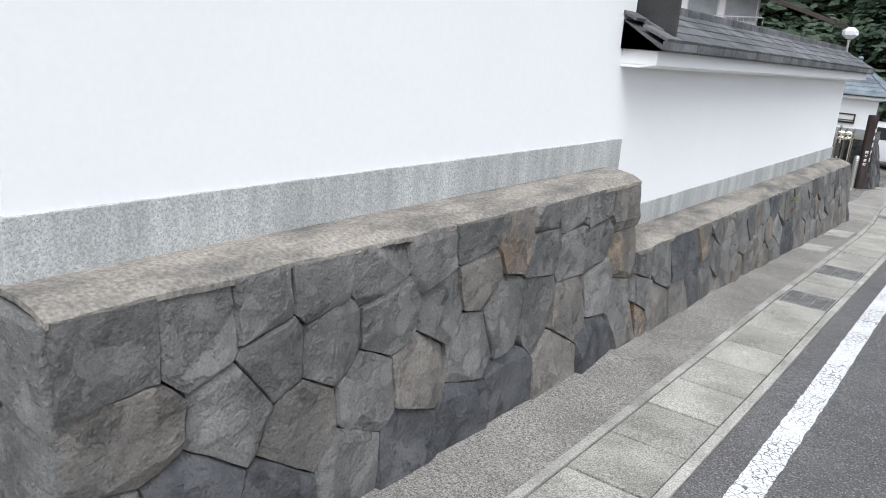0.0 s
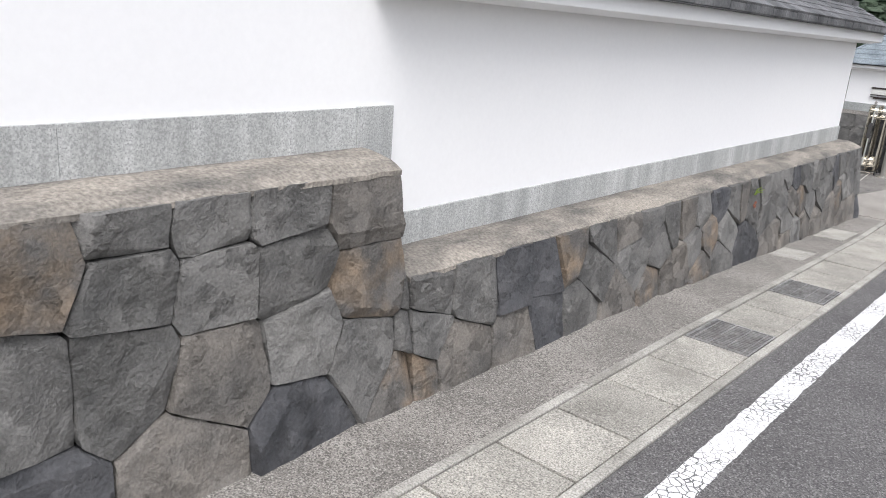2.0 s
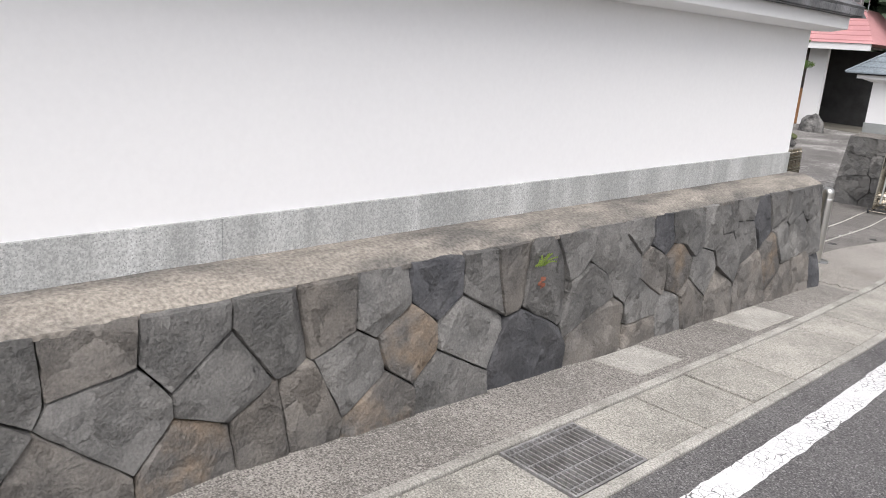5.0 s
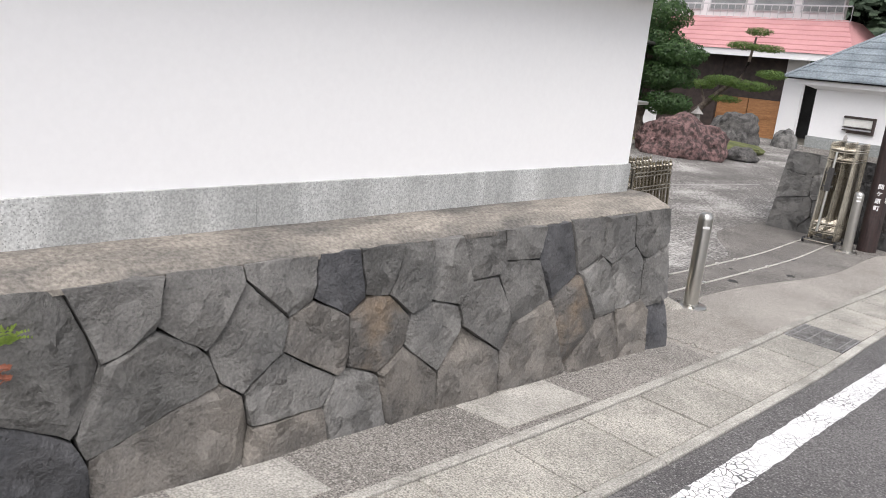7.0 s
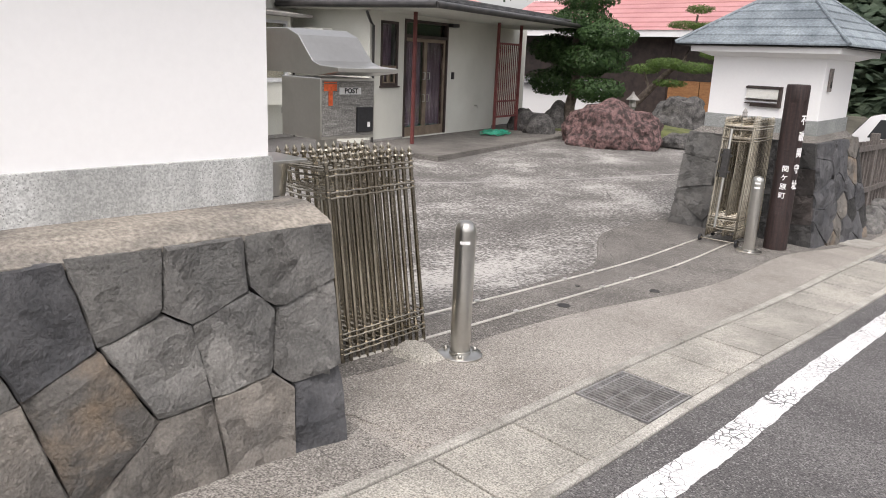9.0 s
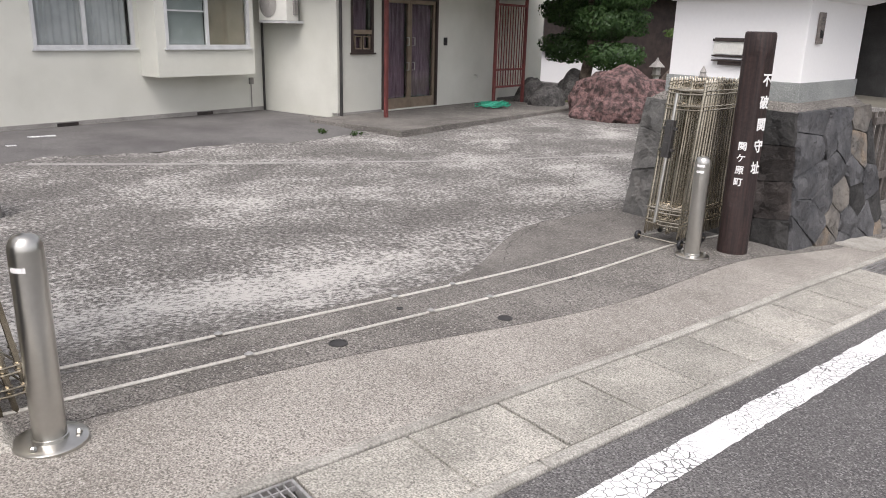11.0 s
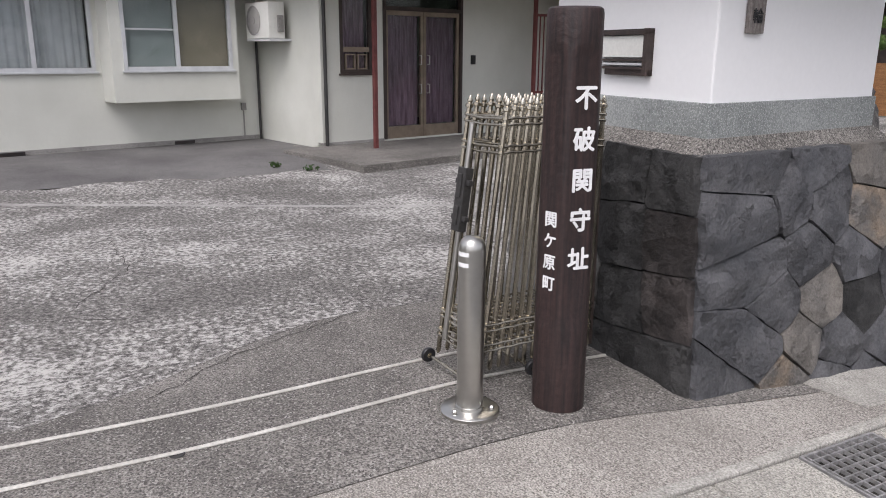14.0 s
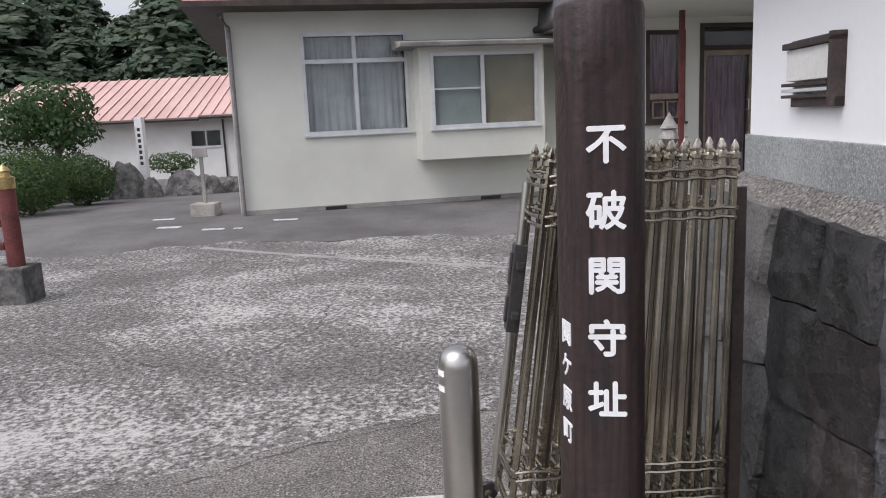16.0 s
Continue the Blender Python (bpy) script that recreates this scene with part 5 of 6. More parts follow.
part("cap", Shape().lathe([(0.20, 0.72), (0.05, 0.86), (0.02, 0.93)], 6), M_PLINTH, lantern)

# ---- rose-roofed house at the back of the yard ----
back = thing("back_house", "two-storey white house with a rose metal roof and wooden doors", "house", pose(-0.7, 37.5, -0.05))
part("wall", Shape().box(-11.45, -10.75, 0, 0.2, -1.2, 2.0), M_PLASTER, back)
# brown here paints the deep shade below the eave
part("wall", Shape().box(-22, -13.95, 0, 0.2, -1.2, 2.0), M_BROWN, back, "wall coloured dark brown for the shade of the eave")
# near-black sheet, interior shade painted behind the openings
part("wall", Shape().box(-22, -9.6, 3.0, 3.2, -1.2, 2.0), M_ROOM_SHADE, back)
# same eave shade painted in brown above the doors
part("lintel", Shape().box(-13.95, -11.45, 0.05, 0.2, 0.42, 2.0), M_BROWN, back, "wall over the doors coloured dark brown for eave shade")
for a, b in ((-13.95, -12.72), (-12.68, -11.45)):
    d = part("door", Shape().box(a, b, 0.06, 0.12, -1.25, 0.42), M_WOOD, back, "warm brown wooden sliding door")
    part("batten", Shape().box(a, b, 0.04, 0.06, -0.28, -0.22), M_WOOD, d)
part("grille", Shape().box(-15.0, -13.98, -0.06, 0.0, -1.0, 0.5), M_BROWN, back, "dark timber lattice")
part("fascia", Shape().box(-22, -9.0, -0.95, -0.85, 1.92, 2.16), M_PLASTER, back)
part("soffit", Shape().box(-22, -9.0, -0.85, 0.3, 1.98, 2.06), M_BROWN, back)
s = Shape()
s.prism([(-22, -1.0, 2.16), (-8.9, -1.0, 2.16), (-8.9, 4.2, 2.16), (-22, 4.2, 2.16)], [(-22, 1.6, 3.5), (-10.3, 1.6, 3.5), (-10.3, 3.0, 3.5), (-22, 3.0, 3.5)])
low_roof = part("roof", s, M_ROSE, back)
for k in range(7):
    f = (k + 0.5) / 7
    part("seam", Shape().box(-21.9, -8.9 - 1.4 * f, -1.0 + 2.6 * f - 0.02, -1.0 + 2.6 * f + 0.02, 2.16 + 1.34 * f - 0.01, 2.16 + 1.34 * f + 0.028), M_ROSE, low_roof)
part("upper_wall", Shape().box(-22, -10.6, 1.9, 2.1, 3.35, 5.6), M_PLASTER, back)
for k in range(5):
    w = part("window", Shape().box(-19.8 + k * 1.9, -18.2 + k * 1.9, 1.84, 1.9, 3.75, 4.9), M_ALU, back)
    part("pane", Shape().box(-19.74 + k * 1.9, -18.26 + k * 1.9, 1.82, 1.838, 3.8, 4.85), M_FROST, w)
rail = part("balcony_rail", Shape().box(-22, -10.2, 1.5, 1.54, 3.95, 4.0).box(-22, -10.2, 1.5, 1.54, 3.40, 3.46), M_ALU, back)
for k in range(40):
    part("baluster", Shape().box(-21.9 + k * 0.3, -21.88 + k * 0.3, 1.51, 1.53, 3.46, 3.95), M_ALU, rail)
s = Shape()
s.prism([(-22, 0.8, 8.6), (-6.9, 0.8, 3.75), (-6.9, 6, 3.75), (-22, 6, 8.6)], [(-22, 0.8, 9.0), (-6.9, 0.8, 3.9), (-6.9, 6, 3.9), (-22, 6, 9.0)])
part("upper_roof", s, M_BROWN, back, "dark brown upper roof")
post_rock = boulder("squat grey stone block beside the back entrance", -10.2, 34.0, -0.95, 0.45, 0.4, 0.55, M_ROCK, 12)

garden_wall = thing("garden_wall", "low white garden wall with a dark tiled coping", "wall", pose(-14.6, 33.2, -0.95))
part("wall", Shape().box(-6.5, 0.0, -0.1, 0.1, -0.2, 1.05), M_PLASTER, garden_wall)
part("coping", Shape().prism([(-6.6, -0.28, 1.05), (0.1, -0.28, 1.05), (0.1, 0.28, 1.05), (-6.6, 0.28, 1.05)], [(-6.6, -0.04, 1.26), (0.1, -0.04, 1.26), (0.1, 0.04, 1.26), (-6.6, 0.04, 1.26)]), M_TILE, garden_wall, bevel=0.01)

# ---- fence, rocks and car beyond the pillar ----
fence = thing("fence", "weathered dark wooden rail fence beyond the gate pillar", "fence", pose(-2.95, 22.2, 0))
M_OLDWOOD = mat("weathered_dark_wood", (0.075, 0.066, 0.060), (0.16, 0.142, 0.13), 6, 50, 0.9, 0.5, streak=(8, 8, 0.8))
for k in range(26):
    y = 0.10 + k * 0.21
    x = -0.115 * y
    big = k % 6 == 5
    part("post" if big else "paling", Shape().box(x - (0.05 if big else 0.02), x + (0.05 if big else 0.02), y - (0.05 if big else 0.025), y + (0.05 if big else 0.025), road_z(22.2 + y) - 0.1, road_z(22.2 + y) + (1.22 if big else 1.12)), M_OLDWOOD, fence, bevel=0.005)
for h in (0.42, 1.0):
    s = Shape()
    s.prism([(0.03, 0, road_z(22.2) + h), (0.06, 0, road_z(22.2) + h), (0.06 - 0.63, 5.5, road_z(27.7) + h), (0.03 - 0.63, 5.5, road_z(27.7) + h)], [(0.03, 0, road_z(22.2) + h + 0.07), (0.06, 0, road_z(22.2) + h + 0.07), (0.06 - 0.63, 5.5, road_z(27.7) + h + 0.07), (0.03 - 0.63, 5.5, road_z(27.7) + h + 0.07)])
    part("rail", s, M_OLDWOOD, fence)
for k in range(7):
    boulder("small grey edging rock beside the road", -2.72 - 0.1 * k, 22.3 + 0.55 * k, road_z(22.3 + 0.55 * k) - 0.02, 0.24, 0.2, 0.22 + 0.05 * (k % 2), M_ROCK, 20 + k, group="rocks under the fence", name="edging_rock")
M_CARPAINT = mat("silver_white_car_paint", (0.62, 0.62, 0.63), (0.68, 0.68, 0.69), 1, 60, 0.25, 0, grit=0.01)
M_CARGLASS = mat("dark_car_glass", (0.02, 0.022, 0.024), (0.035, 0.037, 0.04), 1, 60, 0.08, 0, grit=0.01)
M_TAIL = mat("red_tail_light", (0.45, 0.02, 0.03), (0.55, 0.03, 0.04), 4, 60, 0.2, 0)
car = thing("car", "silver-white small hatchback parked beyond the fence", "car", pose(-5.15, 28.3, -1.36))
prof = [(0.0, 0.28), (-0.02, 0.75), (0.10, 1.0), (0.42, 1.42), (0.75, 1.50), (2.0, 1.48), (2.75, 1.02), (3.5, 0.85), (3.6, 0.30)]
s = Shape()
s.prism([(x, 0.0, z) for x, z in prof], [(x, 1.55, z) for x, z in prof])
body = part("body", s, M_CARPAINT, car, bevel=0.06, smooth=True)
part("side_window", Shape().prism([(0.42, -0.004, 1.0), (0.62, -0.004, 1.36), (1.35, -0.004, 1.38), (1.35, -0.004, 0.98)], [(0.42, 0.03, 1.0), (0.62, 0.03, 1.36), (1.35, 0.03, 1.38), (1.35, 0.03, 0.98)]), M_CARGLASS, body)
part("side_window", Shape().prism([(1.42, -0.004, 0.98), (1.42, -0.004, 1.38), (2.0, -0.004, 1.36), (2.55, -0.004, 0.98)], [(1.42, 0.03, 0.98), (1.42, 0.03, 1.38), (2.0, 0.03, 1.36), (2.55, 0.03, 0.98)]), M_CARGLASS, body)
part("rear_window", Shape().prism([(0.12, 0.18, 1.04), (0.12, 1.37, 1.04), (0.36, 1.30, 1.36), (0.36, 0.25, 1.36)], [(0.08, 0.18, 1.05), (0.08, 1.37, 1.05), (0.33, 1.30, 1.38), (0.33, 0.25, 1.38)]), M_CARGLASS, body)
for y in (-0.01, 1.38):
    part("tail_light", Shape().box(-0.035, 0.10, y, y + 0.18, 0.72, 0.98), M_TAIL, car, "red tail light", bevel=0.02)
for x in (0.62, 2.95):
    for y in (0.02, 1.39):
        wheel = part("wheel", Shape().lathe([(0.26, -0.09), (0.285, -0.06), (0.285, 0.06), (0.26, 0.09)], 20, pose(x, y + 0.06, 0.285, 90, 0, 0)), M_BLACK, car, smooth=True)
        part("rim", Shape().lathe([(0.17, -0.10), (0.17, 0.10)], 12, pose(x, y + 0.06, 0.285, 90, 0, 0)), M_STEEL, wheel)

# ---- garden and low house down the lane ----
annex = thing("annex", "low white outbuilding with a faded pink ribbed metal roof", "house", pose(-28.7, 0, 0))
M_ANNEX = mat("off_white_render", (0.60, 0.60, 0.57), (0.70, 0.70, 0.67), 1, 60, 0.9, 0.2, grit=0.04)
AW = [(8.55, 9.75, -0.30, 0.36), (10.6, 11.1, -0.12, 0.40)]
facade("wall", 0.0, 1.0, 17.0, -1.9, 0.80, AW, thick=0.2, material=M_ANNEX, parent=annex)
part("plinth", Shape().box(0.0, 0.02, 1.0, 17.0, -1.9, -1.42), M_PLINTH, annex)
for k, o in enumerate(AW):
    window(annex, 0.0, *o, M_ALU, bars=((o[0] + o[1]) / 2,) if k == 0 else (), curtain=False)
part("room_back", Shape().box(-0.8, -0.7, 1.2, 16.8, -1.8, 0.8), M_FROST, annex)
part("downpipe", Shape().tube([(0.06, 9.85, -1.8), (0.06, 9.85, 0.7)], 0.035, 8), M_BROWN, annex, smooth=True)
for y0, y1, up in ((0.4, 9.2, 0.0), (9.2, 17.6, 0.13)):
    s = Shape()
    s.prism([(0.65, y0, 0.74 + up * 0.4), (0.65, y1, 0.74 + up * 0.4), (-3.2, y1, 2.38 + up), (-3.2, y0, 2.38 + up)], [(0.65, y0, 0.82 + up * 0.4), (0.65, y1, 0.82 + up * 0.4), (-3.2, y1, 2.46 + up), (-3.2, y0, 2.46 + up)])
    r = part("roof", s, M_PINK, annex)
    for k in range(int((y1 - y0) / 0.42) + 1):
        y = y0 + 0.02 + k * 0.42
        t = Shape()
        t.prism([(0.66, y, 0.82 + up * 0.4), (0.66, y + 0.045, 0.82 + up * 0.4), (-3.2, y + 0.045, 2.46 + up), (-3.2, y, 2.46 + up)], [(0.66, y, 0.87 + up * 0.4), (0.66, y + 0.045, 0.87 + up * 0.4), (-3.2, y + 0.045, 2.51 + up), (-3.2, y, 2.51 + up)])
        part("rib", t, M_PINK, r)
    part("gutter", Shape().tube([(0.70, y0, 0.74 + up * 0.4), (0.70, y1, 0.74 + up * 0.4)], 0.06, 8), M_BROWN, annex, smooth=True)


def bush(label, x, y, r, h, material=M_LEAF_HEDGE, count=4500, size=0.055):
    z = ground_z(x, y)
    b = thing("bush", label, "bush", pose(x, y, z), "clipped garden bushes")
    part("stem", Shape().tube([(0, 0, -0.05), (0.02, 0, h * 0.5)], 0.04, 6), M_BARK, b)
    part("foliage", leaves([(0, 0, h * 0.52, r, r, h * 0.5)], count, size, random.Random(int(x * 31 + y * 7))), material, b)


for x, y, r, h in ((-13.6, 11.35, 0.62, 0.95), (-14.9, 10.5, 0.9, 1.15), (-15.6, 11.35, 0.55, 0.95), (-17.2, 10.2, 0.8, 1.05), (-16.8, 9.0, 1.0, 1.25), (-18.6, 9.0, 0.9, 1.3)):
    bush("rounded clipped green azalea bush", x, y, r, h)
tree("camellia_tree", "small broad-leaved garden tree behind the clipped bushes", "tree", -17.0, 9.9, -1.25, [[(0, 0, -0.1, 0.08), (0.05, 0.1, 1.0, 0.06), (0.0, 0.3, 1.9, 0.04)], [(0.05, 0.1, 0.9, 0.05), (0.1, -0.5, 1.7, 0.03)]],
     [(0, 0.1, 2.3, 0.8, 0.95, 0.55), (0, -0.6, 1.9, 0.7, 0.8, 0.5), (0.1, 0.5, 1.75, 0.6, 0.7, 0.4)], M_LEAF_DARK, 4200, 0.11)
tree("maple_tree", "small dark red maple behind the garden tree", "tree", -18.9, 8.7, -1.35, [[(0, 0, -0.1, 0.06), (0, 0.3, 1.2, 0.05), (0, 0.6, 2.1, 0.02)]], [(0, 0.6, 2.35, 0.4, 0.45, 0.25), (0, 0.75, 1.85, 0.3, 0.4, 0.15)], M_LEAF_MAPLE, 700, 0.09)
tree("topiary_tree", "clipped flat-topped garden shrub on bare stems", "tree", -20.8, 11.0, -1.5, [[(0, -0.2, -0.1, 0.05), (0, 0.0, 0.8, 0.04)], [(0, 0.2, -0.1, 0.05), (0, 0.1, 0.8, 0.04)]], [(0, 0, 1.05, 0.5, 0.65, 0.28)], M_LEAF_HEDGE, 1800, 0.06)
for k, (x, y, r, h) in enumerate(((-17.6, 11.2, 0.42, 0.85), (-17.9, 11.6, 0.35, 0.5), (-18.8, 12.1, 0.55, 0.6), (-18.6, 12.7, 0.4, 0.5), (-19.2, 13.0, 0.45, 0.4), (-18.2, 12.4, 0.45, 0.3))):
    boulder("weathered grey landscaping rock beside the lane", x, y, ground_z(x, y) - 0.04, r, r * 0.8, h, M_ROCK, 40 + k, group="rocks beside the lane", name="lane_rock")
stele = thing("marker_post", "slim white marker post with a column of small lettering", "sign post", pose(-18.3, 11.35, ground_z(-18.3, 11.35)))
part("post", Shape().box(-0.09, 0.09, -0.09, 0.09, 0, 1.85), M_WHITE, stele, bevel=0.01)
for k in range(7):
    part("lettering_bar", Shape().box(0.09, 0.093, -0.035, 0.035, 0.75 + k * 0.13, 0.83 + k * 0.13), M_DARKMETAL, stele)
rp = thing("railing_post", "oxide red railing post with a gilt finial on dark stone", "railing", pose(-7.3, 15.0, -1.0))
part("base", Shape().box(-0.16, 0.16, -0.22, 0.14, -0.06, 0.30), M_ROCK, rp, "dark stone base", bevel=0.02)
part("post", Shape().lathe([(0.075, 0.30), (0.075, 1.0)], 16), M_RED, rp, smooth=True)
M_GILT = mat("worn_gilt", (0.40, 0.30, 0.12), (0.55, 0.43, 0.20), 9, 60, 0.35, 0.1, metal=0.8)
part("finial", Shape().lathe([(0.082, 1.0), (0.082, 1.10), (0.05, 1.115), (0.045, 1.14), (0.06, 1.16), (0.035, 1.19), (0.0, 1.22)], 16), M_GILT, rp, "gilt onion finial", smooth=True)
for z in (0.45, 0.66):
    part("rail", Shape().box(-0.04, 0.04, -1.6, -0.07, z, z + 0.07), M_RED, rp, bevel=0.008)
ns = thing("notice_stake", "small weathered notice board on a stake in a concrete block", "sign", pose(-12.55, 14.85, ground_z(-12.55, 14.85)))
part("block", Shape().box(-0.16, 0.16, -0.2, 0.2, -0.02, 0.2), M_SLAB, ns, "yellowish concrete block", bevel=0.02)
part("stake", Shape().box(-0.02, 0.02, -0.025, 0.025, 0.2, 1.0), M_PLINTH, ns)
part("board", Shape().box(0.02, 0.04, -0.12, 0.12, 0.92, 1.06), M_PLINTH, ns, bevel=0.006)
for x, y, a, b in ((-11.3, 14.75, 0.07, 0.16), (-11.0, 15.5, 0.05, 0.15), (-11.0, 15.85, 0.04, 0.06), (-11.65, 16.35, 0.04, 0.18), (-12.2, 14.3, 0.05, 0.16)):
    t = Shape()
    z = ground_z(x, y) + 0.006
    t.box(x - a, x + a, y - b, y + b, z - 0.02, z)
    setting("ground_marking", t, M_PAINT, "worn white mark on the forecourt")


# ---- cedars on the hill ----
def cedar(seed):
    rnd = random.Random(seed)
    t = thing("cedar_tree", "tall dark green cedar on the hillside behind the houses", "tree", None, "hillside cedars")
    part("trunk", Shape().tube([(0, 0, -0.5), (0, 0, 6), (0.1, 0, 12)], 0, 7, radii=[0.25, 0.16, 0.03]), M_BARK, t)
    s = Shape()
    for c in range(170):
        h = rnd.random() ** 0.85
        a = rnd.uniform(0, 6.283)
        r = ((1 - h) ** 0.75 * 2.9 + 0.12) * (0.75 + 0.45 * noise.noise((math.cos(a) * 1.6, math.sin(a) * 1.6, h * 7 + seed)))
        r *= 1 - 0.5 * rnd.random() ** 2.5
        centre = Vector((math.cos(a) * r, math.sin(a) * r, 1.0 + h * 11.2 - 0.25 * r))
        spread = 0.26 + 0.40 * (1 - h)
        for _ in range(36):
            d = Vector((rnd.gauss(0, 1), rnd.gauss(0, 1), rnd.gauss(0, 0.75))) * spread * 0.62
            d.z -= 0.25 * (d.x * math.cos(a) + d.y * math.sin(a))
            face = (d.normalized() * 0.8 + Vector((math.cos(a), math.sin(a), 0.7)) + Vector((rnd.uniform(-0.6, 0.6), rnd.uniform(-0.6, 0.6), rnd.uniform(-0.4, 0.4)))).normalized()
            u = Matrix.Rotation(rnd.uniform(0, 6.283), 3, face) @ face.orthogonal().normalized()
            v = face.cross(u)
            w = rnd.uniform(0.10, 0.21)
            p = centre + d
            s.add([p - u * w, p + v * w * 0.6, p + u * w * 1.2, p - v * w * 0.6], [(0, 1, 2, 3)])
    part("crown", s, M_LEAF_CEDAR, t)
    return t


rnd = random.Random(77)
models = [cedar(k) for k in range(4)]
spots = []
for k in range(100):
    d = rnd.random()
    spots.append((-60 - 26 * d, -40 + k * 0.64 + rnd.uniform(-2, 2), -7.6 + 4.2 * d + rnd.uniform(-1.2, 1.2)))
for k in range(40):
    spots.append((-24 + k * 0.75 + rnd.uniform(-1, 1), 52 + rnd.uniform(0, 18), -1.8))
for i, (x, y, z) in enumerate(spots):
    sc = rnd.uniform(0.95, 1.3)
    m = pose(x, y, z, 0, 0, rnd.uniform(0, 360)) @ Matrix.Diagonal((sc * 1.45, sc * 1.45, sc, 1))
    if i < 4:
        models[i].matrix_basis = m
    else:
        copy_thing(models[i % 4], m)

# ---- fern growing from the stone footing ----
fern = thing("fern", "small yellow-green fern rooted in the stone footing", "plant", pose(-1.985, 9.62, 0.02) @ Matrix.Diagonal((0.65, 0.65, 0.65, 1)))
for k in range(7):
    a = radians(-90 + (k - 3) * 28)
    t = Shape()
    tip = Vector((0.06 + 0.02 * (k % 2), 0.13 * math.sin(radians((k - 3) * 30)), 0.02 + 0.11 * math.cos(radians((k - 3) * 26))))
    for j in range(7):
        f = (j + 1) / 7
        p = Vector((0, 0, 0)).lerp(tip, f) + Vector((0, 0, 0.02 * math.sin(f * 3)))
        w = 0.03 * (1.1 - f)
        for sgn in (-1, 1):
            t.add([p, p + Vector((0.01, sgn * w, 0.012)), p + Vector((0.012, sgn * w * 1.5, 0.0)), p + Vector((0.006, sgn * w, -0.008))], [(0, 1, 2, 3)])
    part("frond", t, M_FERN, fern)
t = Shape()
for j in range(14):
    a = j * 0.7
    p = Vector((0.03, 0.03 * math.sin(a), -0.08 - 0.006 * j))
    t.add([p, p + Vector((0.015, 0.02, 0.01)), p + Vector((0.02, 0.03 * math.cos(a), -0.015)), p + Vector((0.005, -0.01, -0.02))], [(0, 1, 2, 3)])
M_DRYFERN = mat("dry_rust_fern", (0.16, 0.05, 0.03), (0.26, 0.10, 0.06), 9, 60, 0.8, 0)
part("dry_frond", t, M_DRYFERN, fern, "withered rust-brown frond")
for k, (x, y) in enumerate(((-9.95, 20.55), (-10.35, 20.15))):
    w = thing("weed", "small green weed in a crack of the forecourt", "plant", pose(x, y, ground_z(x, y)), "weeds in the yard")
    part("leaf", leaves([(0, 0, 0.04, 0.07, 0.10, 0.05)], 36, 0.05, random.Random(k)), M_LEAF_HEDGE, w)

# ---- stones of the footings ----
STONE_MATS = (M_STONE, M_STONE_DARK, M_STONE_RUST, M_STONE_BROWN)


def clip(poly, n, d):
    """Keep the part of a flat polygon where p.n <= d."""
    out = []
    for i, p in enumerate(poly):
        q = poly[(i + 1) % len(poly)]
        a, b = p[0] * n[0] + p[1] * n[1] - d, q[0] * n[0] + q[1] * n[1] - d
        if a <= 0:
            out.append(p)
        if a * b < 0:
            t = a / (a - b)
            out.append((p[0] + (q[0] - p[0]) * t, p[1] + (q[1] - p[1]) * t))
    return out


def cells(seeds, outline):
    for i, s0 in enumerate(seeds):
        poly = outline
        for j, s1 in enumerate(seeds):
            if i != j and poly:
                n = (s1[0] - s0[0], s1[1] - s0[1])
                d = (s1[0] ** 2 + s1[1] ** 2 - s0[0] ** 2 - s0[1] ** 2) / 2
                if abs(n[0]) + abs(n[1]) < 1.6:
                    poly = clip(poly, n, d)
        if len(poly) >= 3:
            yield s0, poly


